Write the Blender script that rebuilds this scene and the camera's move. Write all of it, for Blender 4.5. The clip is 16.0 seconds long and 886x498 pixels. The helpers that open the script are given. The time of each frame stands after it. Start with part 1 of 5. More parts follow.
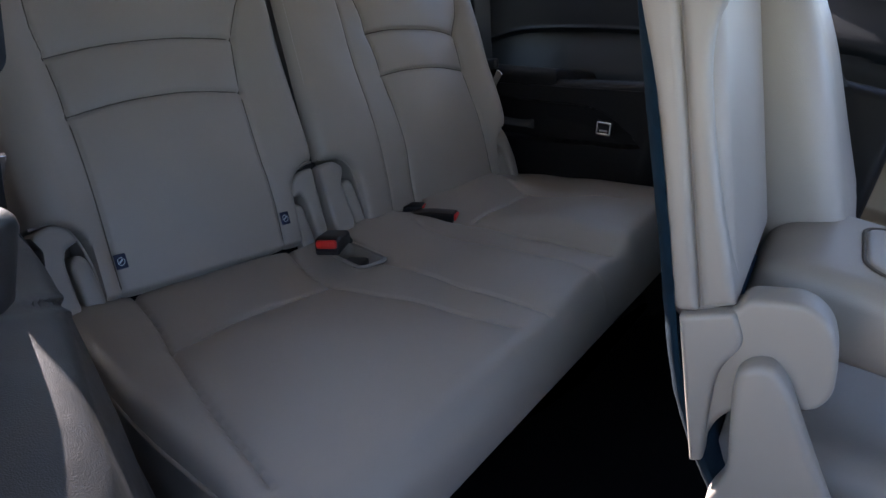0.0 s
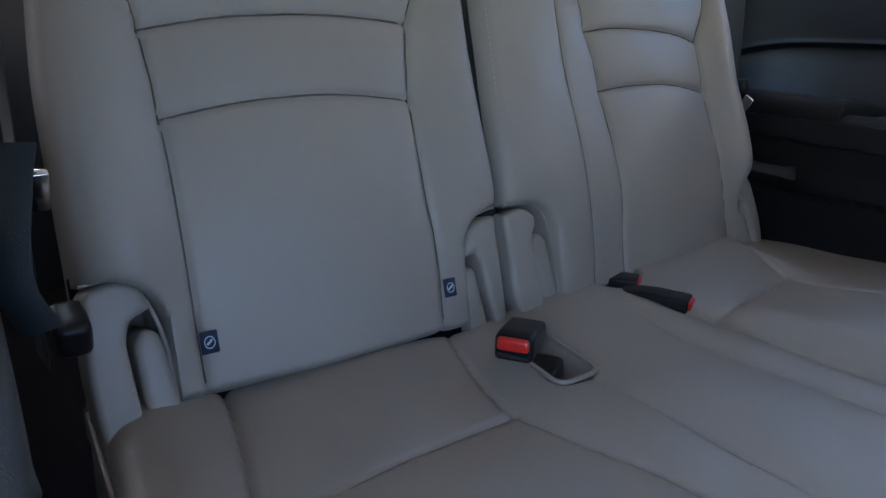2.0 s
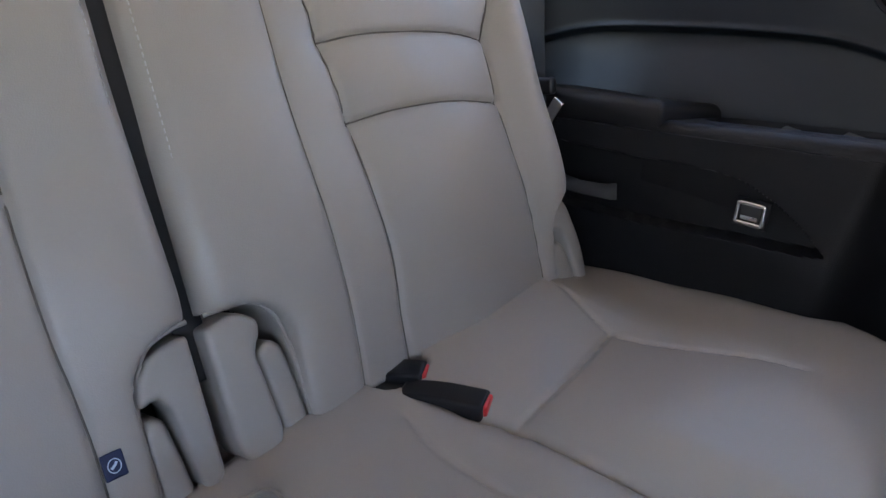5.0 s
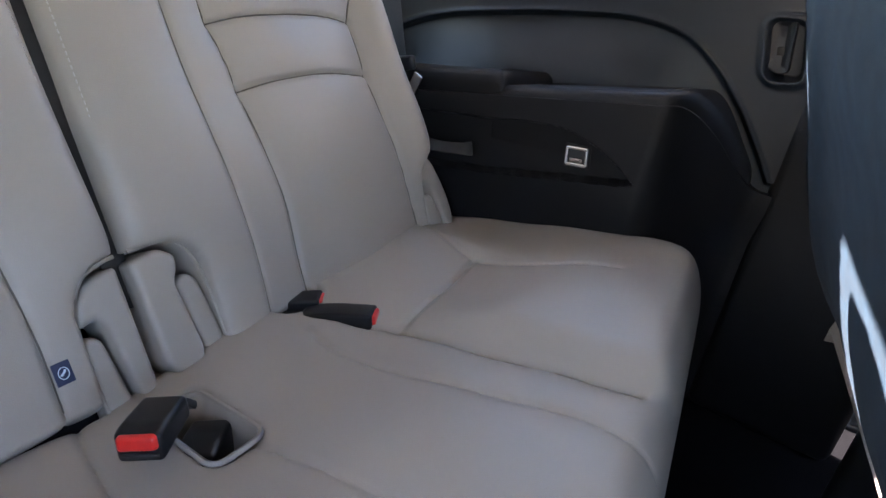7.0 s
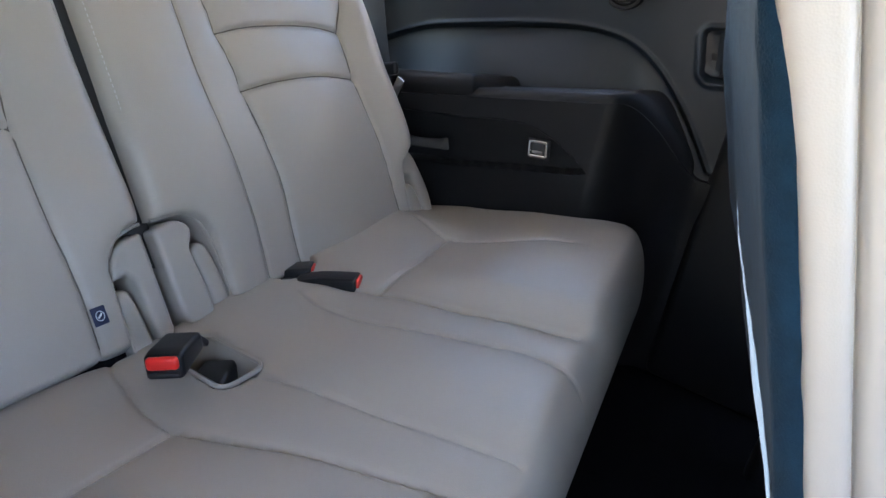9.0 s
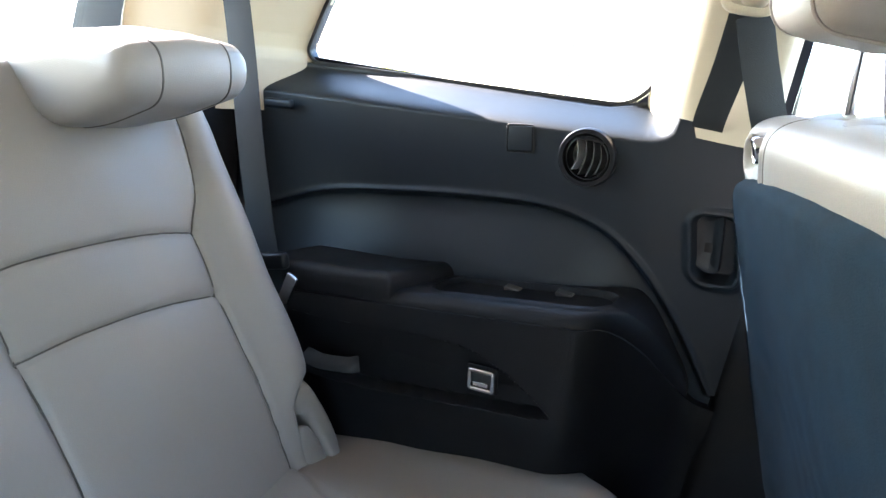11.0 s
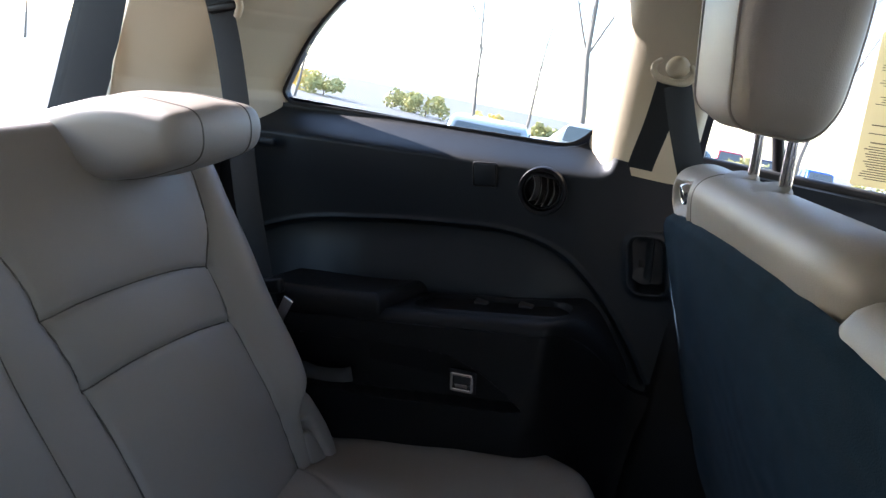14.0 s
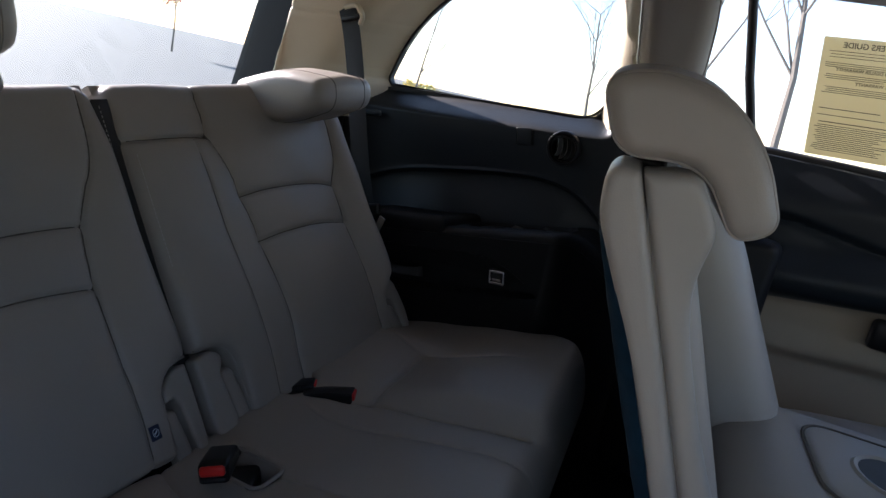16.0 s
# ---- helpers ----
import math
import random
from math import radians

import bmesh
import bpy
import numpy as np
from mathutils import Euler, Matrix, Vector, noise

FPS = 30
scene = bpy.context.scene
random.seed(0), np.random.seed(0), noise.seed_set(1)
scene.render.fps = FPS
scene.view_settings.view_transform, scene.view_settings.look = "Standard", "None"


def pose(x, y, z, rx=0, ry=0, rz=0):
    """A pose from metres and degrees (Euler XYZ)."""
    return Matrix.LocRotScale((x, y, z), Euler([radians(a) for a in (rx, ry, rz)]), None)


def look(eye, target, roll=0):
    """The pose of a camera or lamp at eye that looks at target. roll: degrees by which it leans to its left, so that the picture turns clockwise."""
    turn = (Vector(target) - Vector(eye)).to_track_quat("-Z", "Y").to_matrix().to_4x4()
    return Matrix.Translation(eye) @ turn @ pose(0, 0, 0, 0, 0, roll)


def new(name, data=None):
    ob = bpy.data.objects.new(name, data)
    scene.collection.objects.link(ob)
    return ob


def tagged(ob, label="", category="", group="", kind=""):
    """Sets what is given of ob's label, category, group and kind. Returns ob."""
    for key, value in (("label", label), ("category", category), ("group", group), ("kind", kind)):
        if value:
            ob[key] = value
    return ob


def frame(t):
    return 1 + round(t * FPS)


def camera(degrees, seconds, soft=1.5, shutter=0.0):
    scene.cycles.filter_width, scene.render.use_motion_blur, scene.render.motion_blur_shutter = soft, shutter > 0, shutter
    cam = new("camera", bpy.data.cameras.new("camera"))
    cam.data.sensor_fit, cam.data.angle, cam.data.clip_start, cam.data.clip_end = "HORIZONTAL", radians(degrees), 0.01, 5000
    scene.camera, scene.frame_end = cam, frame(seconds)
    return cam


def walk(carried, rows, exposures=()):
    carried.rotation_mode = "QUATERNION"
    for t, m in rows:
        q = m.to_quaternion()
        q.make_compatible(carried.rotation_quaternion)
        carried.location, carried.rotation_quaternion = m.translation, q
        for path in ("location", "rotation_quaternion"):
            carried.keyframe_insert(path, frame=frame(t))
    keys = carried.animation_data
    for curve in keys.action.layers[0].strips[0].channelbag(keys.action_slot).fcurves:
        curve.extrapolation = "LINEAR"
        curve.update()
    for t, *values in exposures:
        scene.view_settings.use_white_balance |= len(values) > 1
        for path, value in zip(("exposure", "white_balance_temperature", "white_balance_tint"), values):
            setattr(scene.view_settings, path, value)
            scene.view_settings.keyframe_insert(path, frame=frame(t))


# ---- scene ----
cam = camera(66.0, 16.0)
PATH = [
    (0, (0.941, -0.861, 0.979), (-0.184, 0.525, 0.076), 8.6),
    (0.5, (0.861, -0.789, 0.965), (-0.404, 0.459, 0.048), 8.5),
    (1, (0.743, -0.75, 0.924), (-0.584, 0.438, 0.014), 9.1),
    (1.5, (0.641, -0.713, 0.882), (-0.723, 0.437, -0.022), 9.5),
    (2, (0.568, -0.657, 0.859), (-0.809, 0.467, -0.058), 9.9),
    (2.5, (0.524, -0.566, 0.841), (-0.86, 0.539, -0.089), 10.1),
    (3, (0.478, -0.496, 0.83), (-0.906, 0.601, -0.109), 10.1),
    (3.5, (0.45, -0.426, 0.833), (-0.909, 0.693, -0.118), 9.6),
    (4, (0.415, -0.369, 0.844), (-0.903, 0.782, -0.124), 9.5),
    (4.5, (0.407, -0.326, 0.865), (-0.831, 0.913, -0.102), 9.2),
    (5, (0.437, -0.325, 0.891), (-0.675, 1.028, -0.073), 9.4),
    (5.2, (0.439, -0.331, 0.899), (-0.614, 1.071, -0.062), 10.0),
    (7.3, (0.585, -0.48, 0.891), (-0.276, 1.085, -0.01), 9.6),
    (7.5, (0.6, -0.492, 0.881), (-0.268, 1.071, -0.015), 9.3),
    (8, (0.648, -0.522, 0.842), (-0.239, 1.043, -0.031), 9.3),
    (8.5, (0.676, -0.555, 0.854), (-0.218, 1.013, -0.009), 9.3),
    (9, (0.681, -0.574, 0.918), (-0.198, 0.997, 0.046), 9.5),
    (9.5, (0.646, -0.55, 0.976), (-0.24, 1.067, 0.201), 9.3),
    (10, (0.583, -0.44, 0.98), (-0.284, 1.228, 0.298), 9.4),
    (10.2, (0.556, -0.4, 0.986), (-0.309, 1.276, 0.314), 9.4),
    (12.3, (0.375, 0.047, 1.061), (-0.274, 1.808, 0.37), 8.0),
    (12.5, (0.358, 0.045, 1.056), (-0.275, 1.815, 0.373), 8.2),
    (13, (0.37, -0.022, 1.067), (-0.241, 1.763, 0.404), 8.6),
    (13.5, (0.416, -0.177, 1.093), (-0.189, 1.613, 0.436), 8.7),
    (14, (0.438, -0.363, 1.093), (-0.14, 1.442, 0.454), 9.5),
    (14.5, (0.508, -0.535, 1.063), (-0.112, 1.265, 0.452), 9.9),
    (15, (0.58, -0.651, 1.07), (-0.144, 1.106, 0.445), 9.5),
    (15.5, (0.669, -0.708, 1.082), (-0.139, 1.007, 0.444), 9.6),
    (16, (0.748, -0.78, 1.093), (-0.114, 0.907, 0.451), 9.7),
]
EXPOSURES = [
    (0, 2.92, 6450, 24),
    (1, 3.38, 6000, 18),
    (2, 3.56, 6080, 20),
    (3, 3.76, 6400, 26),
    (4, 4.03, 6650, 26),
    (5, 4.23, 6700, 27),
    (7.5, 4.53, 6780, 25),
    (9, 4.56, 6600, 22),
    (10.2, 4.58, 6280, 16),
    (12.3, 3.96, 6100, 20),
    (13.5, 3.08, 6100, 21),
    (14.5, 2.36, 6150, 22),
    (16, 1.74, 6290, 23),
]
walk(cam, [(t, look(eye, target, roll)) for t, eye, target, roll in PATH], EXPOSURES)

# ---------------- world, sun, exposure ----------------
# the lot falls away from the car: outdoors is tipped about the car's long axis
SLOPE = Matrix.Rotation(radians(-6.5), 4, "X")
SUN_TRAVEL = Vector((1.0, -0.245, -0.432)).normalized()
world = bpy.data.worlds.new("sky")
scene.world = world
world.use_nodes = True
wn = world.node_tree
bg = wn.nodes["Background"]
sky = wn.nodes.new("ShaderNodeTexSky")
sky.sky_type, sky.sun_disc = "NISHITA", False
up_sun = SLOPE.inverted().to_3x3() @ -SUN_TRAVEL
sky.sun_elevation = math.asin(up_sun.z)
sky.sun_rotation = math.atan2(up_sun.x, up_sun.y)
sky.air_density, sky.dust_density, sky.ozone_density = 1.0, 0.45, 1.0
tc = wn.nodes.new("ShaderNodeTexCoord")
mp = wn.nodes.new("ShaderNodeMapping")
mp.inputs["Rotation"].default_value = (radians(6.5), 0, 0)
wn.links.new(tc.outputs["Generated"], mp.inputs["Vector"])
wn.links.new(mp.outputs["Vector"], sky.inputs["Vector"])
wn.links.new(sky.outputs["Color"], bg.inputs["Color"])
bg.inputs["Strength"].default_value = 0.145
sun = new("sun", bpy.data.lights.new("sun", "SUN"))
sun.data.energy, sun.data.angle, sun.data.color = 4.6, radians(0.5), (1.0, 0.95, 0.88)
sun.matrix_world = look((0, 0, 5), Vector((0, 0, 5)) + SUN_TRAVEL)

# ---------------- materials ----------------
def mat(name, base, rough=0.5, metal=0.0, grain=0.0, grain_scale=800.0, mottle=0.08, mottle_scale=6.0, coat=0.0,
        spec=0.5, sheen=0.0, cells=False):
    m = bpy.data.materials.new(name)
    m.use_nodes = True
    nt = m.node_tree
    p = nt.nodes["Principled BSDF"]
    p.inputs["Roughness"].default_value, p.inputs["Metallic"].default_value = rough, metal
    p.inputs["Specular IOR Level"].default_value = spec
    p.inputs["Coat Weight"].default_value = coat
    p.inputs["Sheen Weight"].default_value = sheen
    co = nt.nodes.new("ShaderNodeTexCoord")
    n1 = nt.nodes.new("ShaderNodeTexNoise")
    n1.inputs["Scale"].default_value, n1.inputs["Detail"].default_value = mottle_scale, 6
    nt.links.new(co.outputs["Object"], n1.inputs["Vector"])
    n2 = nt.nodes.new("ShaderNodeTexVoronoi" if cells else "ShaderNodeTexNoise")
    n2.inputs["Scale"].default_value = grain_scale
    nt.links.new(co.outputs["Object"], n2.inputs["Vector"])
    mix = nt.nodes.new("ShaderNodeMix")
    mix.data_type = "RGBA"
    a = [max(0, c * (1 - mottle)) for c in base]
    b = [min(1, c * (1 + mottle)) for c in base]
    mix.inputs[6].default_value, mix.inputs[7].default_value = (*a, 1), (*b, 1)
    nt.links.new(n1.outputs[0], mix.inputs[0])
    nt.links.new(mix.outputs[2], p.inputs["Base Color"])
    ramp = nt.nodes.new("ShaderNodeMapRange")
    ramp.inputs[3].default_value, ramp.inputs[4].default_value = max(0.02, rough - 0.08), min(1, rough + 0.08)
    nt.links.new(n1.outputs[0], ramp.inputs[0])
    nt.links.new(ramp.outputs[0], p.inputs["Roughness"])
    if grain:
        bump = nt.nodes.new("ShaderNodeBump")
        bump.inputs["Strength"].default_value, bump.inputs["Distance"].default_value = grain, 0.0006
        nt.links.new(n2.outputs[0], bump.inputs["Height"])
        nt.links.new(bump.outputs["Normal"], p.inputs["Normal"])
    return m


LEATHER = mat("leather", (0.295, 0.262, 0.228), 0.44, grain=0.2, grain_scale=800, mottle=0.06, mottle_scale=7, cells=True)
SEAM = mat("seam_thread", (0.10, 0.085, 0.07), 0.8, mottle=0.1)
STITCH = mat("stitch_thread", (0.40, 0.38, 0.35), 0.7, mottle=0.1)
BEIGE_PLASTIC = mat("beige_plastic", (0.29, 0.262, 0.230), 0.42, grain=0.2, grain_scale=900, mottle=0.04)
# tan of the door insert, lightened further for the sunlight on it
SUNLIT_DOOR_BEIGE = mat("sunlit_tan_door_trim", (0.44, 0.36, 0.26), 0.5, grain=0.25, grain_scale=900, mottle=0.05)
PILLAR = mat("pillar_trim", (0.54, 0.47, 0.34), 0.6, grain=0.3, grain_scale=500, mottle=0.04)
DARK_TRIM = mat("dark_trim", (0.0042, 0.0078, 0.0120), 0.46, spec=0.42, grain=0.2, grain_scale=800, mottle=0.12, mottle_scale=14, cells=True)
# matte trim of the lower parts, its black deepened for the shade there
SHADED_MATTE_TRIM = mat("shaded_matte_black_trim", (0.0050, 0.0048, 0.0056), 0.52, spec=0.28, grain=0.4, grain_scale=700, mottle=0.15, mottle_scale=14, cells=True)
# dusty right-hand trim, colour and gloss also raised to suggest sun glare
SUNLIT_DUSTY_TRIM = mat("sunlit_dusty_dark_trim", (0.022, 0.022, 0.022), 0.34, spec=0.7, grain=0.5, grain_scale=800, mottle=0.2, mottle_scale=60, cells=True)
BLACK_PLASTIC = mat("black_plastic", (0.008, 0.008, 0.009), 0.35, spec=0.3, grain=0.2, grain_scale=700, mottle=0.1)
GREY_VANE = mat("grey_plastic", (0.07, 0.068, 0.066), 0.42, grain=0.3, grain_scale=700, mottle=0.1)
# pale metal that paints the highlight onto one vent vane
HIGHLIGHT_VANE = mat("highlight_metal", (0.62, 0.62, 0.62), 0.3, 0.6, mottle=0.05)
RUBBER = mat("rubber", (0.012, 0.012, 0.012), 0.6, mottle=0.2, mottle_scale=40)
CARPET = mat("navy_carpet", (0.0042, 0.0165, 0.029), 0.95, grain=1.0, grain_scale=900, mottle=0.6, mottle_scale=45, sheen=0.035, spec=0.1)
FLOOR_CARPET = mat("floor_carpet", (0.006, 0.006, 0.007), 0.95, grain=1.0, grain_scale=500, mottle=0.4, mottle_scale=60, spec=0.05)
HEADLINER = mat("headliner", (0.66, 0.62, 0.55), 0.95, grain=0.5, grain_scale=900, mottle=0.05)
WEBBING = mat("webbing", (0.014, 0.018, 0.021), 0.7, grain=0.7, grain_scale=900, mottle=0.15, mottle_scale=60)
CHROME = mat("chrome", (0.75, 0.75, 0.76), 0.16, 1.0, mottle=0.03)
RED = mat("red_button", (0.62, 0.02, 0.015), 0.35, mottle=0.06)
TAG = mat("tag_cloth", (0.012, 0.022, 0.06), 0.7, grain=0.5, mottle=0.15, mottle_scale=80)
TAG_MARK = mat("tag_mark", (0.55, 0.62, 0.7), 0.6, mottle=0.1)
PAINT = mat("navy_paint", (0.007, 0.011, 0.026), 0.36, 0.1, grain=0.12, grain_scale=1500, mottle=0.12, mottle_scale=200, coat=0.15)
PAPER = mat("cream_paper", (0.72, 0.66, 0.46), 0.7, mottle=0.04)
nt = PAPER.node_tree
tl, ms = nt.nodes.new("ShaderNodeBsdfTranslucent"), nt.nodes.new("ShaderNodeMixShader")
tl.inputs["Color"].default_value, ms.inputs[0].default_value = (0.80, 0.74, 0.52, 1), 0.45
nt.links.new(nt.nodes["Principled BSDF"].outputs[0], ms.inputs[1])
nt.links.new(tl.outputs[0], ms.inputs[2])
nt.links.new(ms.outputs[0], nt.nodes["Material Output"].inputs["Surface"])
INK = mat("ink", (0.08, 0.07, 0.05), 0.7, mottle=0.1)
CONCRETE = mat("asphalt", (0.145, 0.142, 0.137), 0.85, grain=1.0, grain_scale=120, mottle=0.35, mottle_scale=3)
BARK = mat("bark", (0.21, 0.18, 0.15), 0.9, mottle=0.3, mottle_scale=8)
LEAF_YELLOW = mat("yellow_leaves", (0.74, 0.58, 0.20), 0.7, mottle=0.35, mottle_scale=2)
LEAF_GREEN = mat("olive_leaves", (0.46, 0.42, 0.17), 0.7, mottle=0.35, mottle_scale=2)
LEAF_RED = mat("red_leaves", (0.34, 0.05, 0.035), 0.7, mottle=0.35, mottle_scale=2)
TYRE = mat("tyre_rubber", (0.015, 0.015, 0.015), 0.8, mottle=0.2)
CAR_GLASS = mat("car_glass", (0.13, 0.145, 0.15), 0.06, mottle=0.05)
CAR_DARK = mat("slate_car_paint", (0.10, 0.14, 0.15), 0.25, 0.3, coat=1.0)
CAR_SILVER = mat("silver_car_paint", (0.42, 0.46, 0.46), 0.25, 0.3, coat=1.0)
CAR_BLUE = mat("blue_car_paint", (0.012, 0.09, 0.42), 0.28, 0.2, coat=1.0)
CAR_RED = mat("red_car_paint", (0.32, 0.015, 0.02), 0.28, 0.2, coat=1.0)
CAR_BLACK = mat("black_car_paint", (0.03, 0.018, 0.022), 0.28, 0.2, coat=1.0)
WHITE_PAINT = mat("white_paint", (0.75, 0.75, 0.74), 0.5, mottle=0.04)


def glass(name, tint, gloss=1.0):
    m = bpy.data.materials.new(name)
    m.use_nodes = True
    nt = m.node_tree
    nt.nodes.remove(nt.nodes["Principled BSDF"])
    t = nt.nodes.new("ShaderNodeBsdfTransparent")
    t.inputs["Color"].default_value = (*tint, 1)
    g = nt.nodes.new("ShaderNodeBsdfGlossy")
    g.inputs["Roughness"].default_value = 0.02
    lw = nt.nodes.new("ShaderNodeLayerWeight")
    lw.inputs["Blend"].default_value = 0.5
    pw = nt.nodes.new("ShaderNodeMath")
    pw.operation = "POWER"
    pw.inputs[1].default_value = 5.0
    fr = nt.nodes.new("ShaderNodeMapRange")
    fr.inputs[3].default_value, fr.inputs[4].default_value = 0.03, 0.9
    nt.links.new(lw.outputs["Facing"], pw.inputs[0])
    nt.links.new(pw.outputs[0], fr.inputs[0])
    mx = nt.nodes.new("ShaderNodeMixShader")
    nt.links.new(fr.outputs[0], mx.inputs[0])
    nt.links.new(t.outputs[0], mx.inputs[1])
    nt.links.new(g.outputs[0], mx.inputs[2])
    nt.links.new(mx.outputs[0], nt.nodes["Material Output"].inputs["Surface"])
    return m


GLASS = glass("tinted_glass", (0.84, 0.88, 0.87))
CLEAR = glass("clear_glass", (0.95, 0.97, 0.96))

# ---------------- mesh helpers ----------------
def finish(me, material, angle=40):
    me.materials.append(material)
    me.shade_smooth()
    me.set_sharp_from_angle(angle=radians(angle))
    return me


def put(name, me, parent=None, label=""):
    ob = new(name, me)
    if parent:
        ob.parent = parent
        ob.matrix_parent_inverse = Matrix.Translation(parent.location).inverted()
    if label:
        ob["label"] = label
    return ob


def part(name, bm, material, parent=None, label="", angle=40):
    me = bpy.data.meshes.new(name)
    bmesh.ops.recalc_face_normals(bm, faces=bm.faces[:])
    bm.to_mesh(me)
    bm.free()
    return put(name, finish(me, material, angle), parent, label)


def raw(name, verts, faces, material, parent=None, label="", angle=40, flip=False):
    me = bpy.data.meshes.new(name)
    me.from_pydata([tuple(map(float, v)) for v in verts], [], faces)
    bm = bmesh.new()
    bm.from_mesh(me)
    bmesh.ops.recalc_face_normals(bm, faces=bm.faces[:])
    bm.to_mesh(me)
    bm.free()
    return put(name, finish(me, material, angle), parent, label)


def thing(name, label, category, group="", at=(0, 0, 0)):
    ob = new(name)
    ob.location = at
    ob.empty_display_size = 0.05
    return tagged(ob, label, category, group)


def shell(name, front, back, material, parent=None, label="", angle=50):
    """A closed body between two grids of points of the same size."""
    nu, nv = front.shape[:2]
    verts = np.concatenate([front.reshape(-1, 3), back.reshape(-1, 3)])
    n = nu * nv
    i, j = np.meshgrid(np.arange(nu - 1), np.arange(nv - 1), indexing="ij")
    a = (i * nv + j).ravel()
    q = np.stack([a, a + nv, a + nv + 1, a + 1], 1)
    faces = [q, q[:, ::-1] + n]
    rim = [k * nv for k in range(nu)] + [(nu - 1) * nv + k for k in range(1, nv)]
    rim += [k * nv + nv - 1 for k in range(nu - 2, -1, -1)] + [k for k in range(nv - 2, 0, -1)]
    rim = np.array(rim)
    nxt = np.roll(rim, -1)
    faces.append(np.stack([rim, nxt, nxt + n, rim + n], 1))
    return raw(name, verts, np.concatenate(faces).tolist(), material, parent, label, angle)


def loft(name, rings, material, parent=None, label="", caps=True, closed=True, angle=45):
    n = len(rings[0])
    verts = [p for r in rings for p in r]
    faces = []
    for k in range(len(rings) - 1):
        for i in range(n if closed else n - 1):
            j = (i + 1) % n
            faces.append([k * n + i, k * n + j, (k + 1) * n + j, (k + 1) * n + i])
    if caps:
        faces += [list(range(n))[::-1], [(len(rings) - 1) * n + i for i in range(n)]]
    verts = list(verts)
    return raw(name, verts, faces, material, parent, label, angle)


def rpoly(pts, r, n=6):
    """A polygon with rounded corners; r is one radius or one for each corner."""
    out, m = [], len(pts)
    for i in range(m):
        p, a, b = Vector(pts[i]), Vector(pts[i - 1]), Vector(pts[(i + 1) % m])
        rr = r[i] if isinstance(r, (list, tuple)) else r
        u, v = (a - p), (b - p)
        d = min(rr, u.length * 0.48, v.length * 0.48)
        s, e = p + u.normalized() * d, p + v.normalized() * d
        for k in range(n + 1):
            t = k / n
            out.append(((1 - t) ** 2) * s + 2 * t * (1 - t) * p + t * t * e)
    return [(q.x, q.y) for q in out]


def inset(poly, d):
    m = len(poly)
    area = sum(poly[i - 1][0] * poly[i][1] - poly[i][0] * poly[i - 1][1] for i in range(m))
    sg = 1 if area > 0 else -1
    out = []
    for i in range(m):
        a, p, b = Vector(poly[i - 1]), Vector(poly[i]), Vector(poly[(i + 1) % m])
        t = b - a
        if t.length < 1e-9:
            out.append((p.x, p.y))
            continue
        t.normalize()
        out.append((p.x - sg * t.y * d, p.y + sg * t.x * d))
    return out


def shrink(pts, d):
    """Corners of a polygon whose sides have moved in by d."""
    m = len(pts)
    area = sum(pts[i - 1][0] * pts[i][1] - pts[i][0] * pts[i - 1][1] for i in range(m))
    sg = 1 if area > 0 else -1
    out = []
    for i in range(m):
        a, p, b = Vector(pts[i - 1]), Vector(pts[i]), Vector(pts[(i + 1) % m])
        u, v = (p - a).normalized(), (b - p).normalized()
        n1, n2 = Vector((-u.y, u.x)) * sg, Vector((-v.y, v.x)) * sg
        k = (n1 + n2) / max(0.35, 1 + n1.dot(n2))
        out.append((p.x + k.x * d, p.y + k.y * d))
    return out


def pad(name, outline, width, r, place, material, parent=None, label="", crown=0.0):
    """A profile (corners, radii, steps) pushed through a width, with its rims rounded by r.
    place(a, b, c): profile point and way across, to the world."""
    pts, radii, n = outline
    radii = list(radii) if isinstance(radii, (list, tuple)) else [radii] * len(pts)
    rings = []
    steps = [(0, 1.0), (0.08, 0.6), (0.3, 0.28), (0.62, 0.08), (1.0, 0.0)]
    cs = [(r * f, r * g) for f, g in steps] + [(width / 2, -crown)] + [(width - r * f, r * g) for f, g in reversed(steps)]
    for c, d in cs:
        rings.append([place(a, b, c) for a, b in rpoly(shrink(pts, d), [max(0.002, q - d * 0.5) for q in radii], n)])
    return loft(name, rings, material, parent, label, angle=60)


def box(name, size, centre, material, parent=None, label="", r=0.004, turn=None, seg=3):
    bm = bmesh.new()
    bmesh.ops.create_cube(bm, size=1)
    bmesh.ops.scale(bm, vec=size, verts=bm.verts[:])
    r = min(r, 0.49 * min(size))
    if r > 0:
        bmesh.ops.bevel(bm, geom=bm.edges[:], offset=r, segments=seg, affect="EDGES", profile=0.5)
    m = Matrix.Translation(centre) @ (turn.to_4x4() if turn else Matrix())
    bmesh.ops.transform(bm, matrix=m, verts=bm.verts[:])
    return part(name, bm, material, parent, label, 60)


def tube(name, pts, r, material, parent=None, label="", n=8):
    pts = [Vector(p) for p in pts]
    rings = []
    side = None
    for i, p in enumerate(pts):
        t = (pts[min(i + 1, len(pts) - 1)] - pts[max(i - 1, 0)]).normalized()
        if side is None:
            side = t.orthogonal().normalized()
        side = (side - t * side.dot(t)).normalized()
        up = t.cross(side)
        rr = r[i] if isinstance(r, (list, tuple)) else r
        rings.append([p + rr * (math.cos(a) * side + math.sin(a) * up) for a in [2 * math.pi * k / n for k in range(n)]])
    return loft(name, rings, material, parent, label, angle=60)


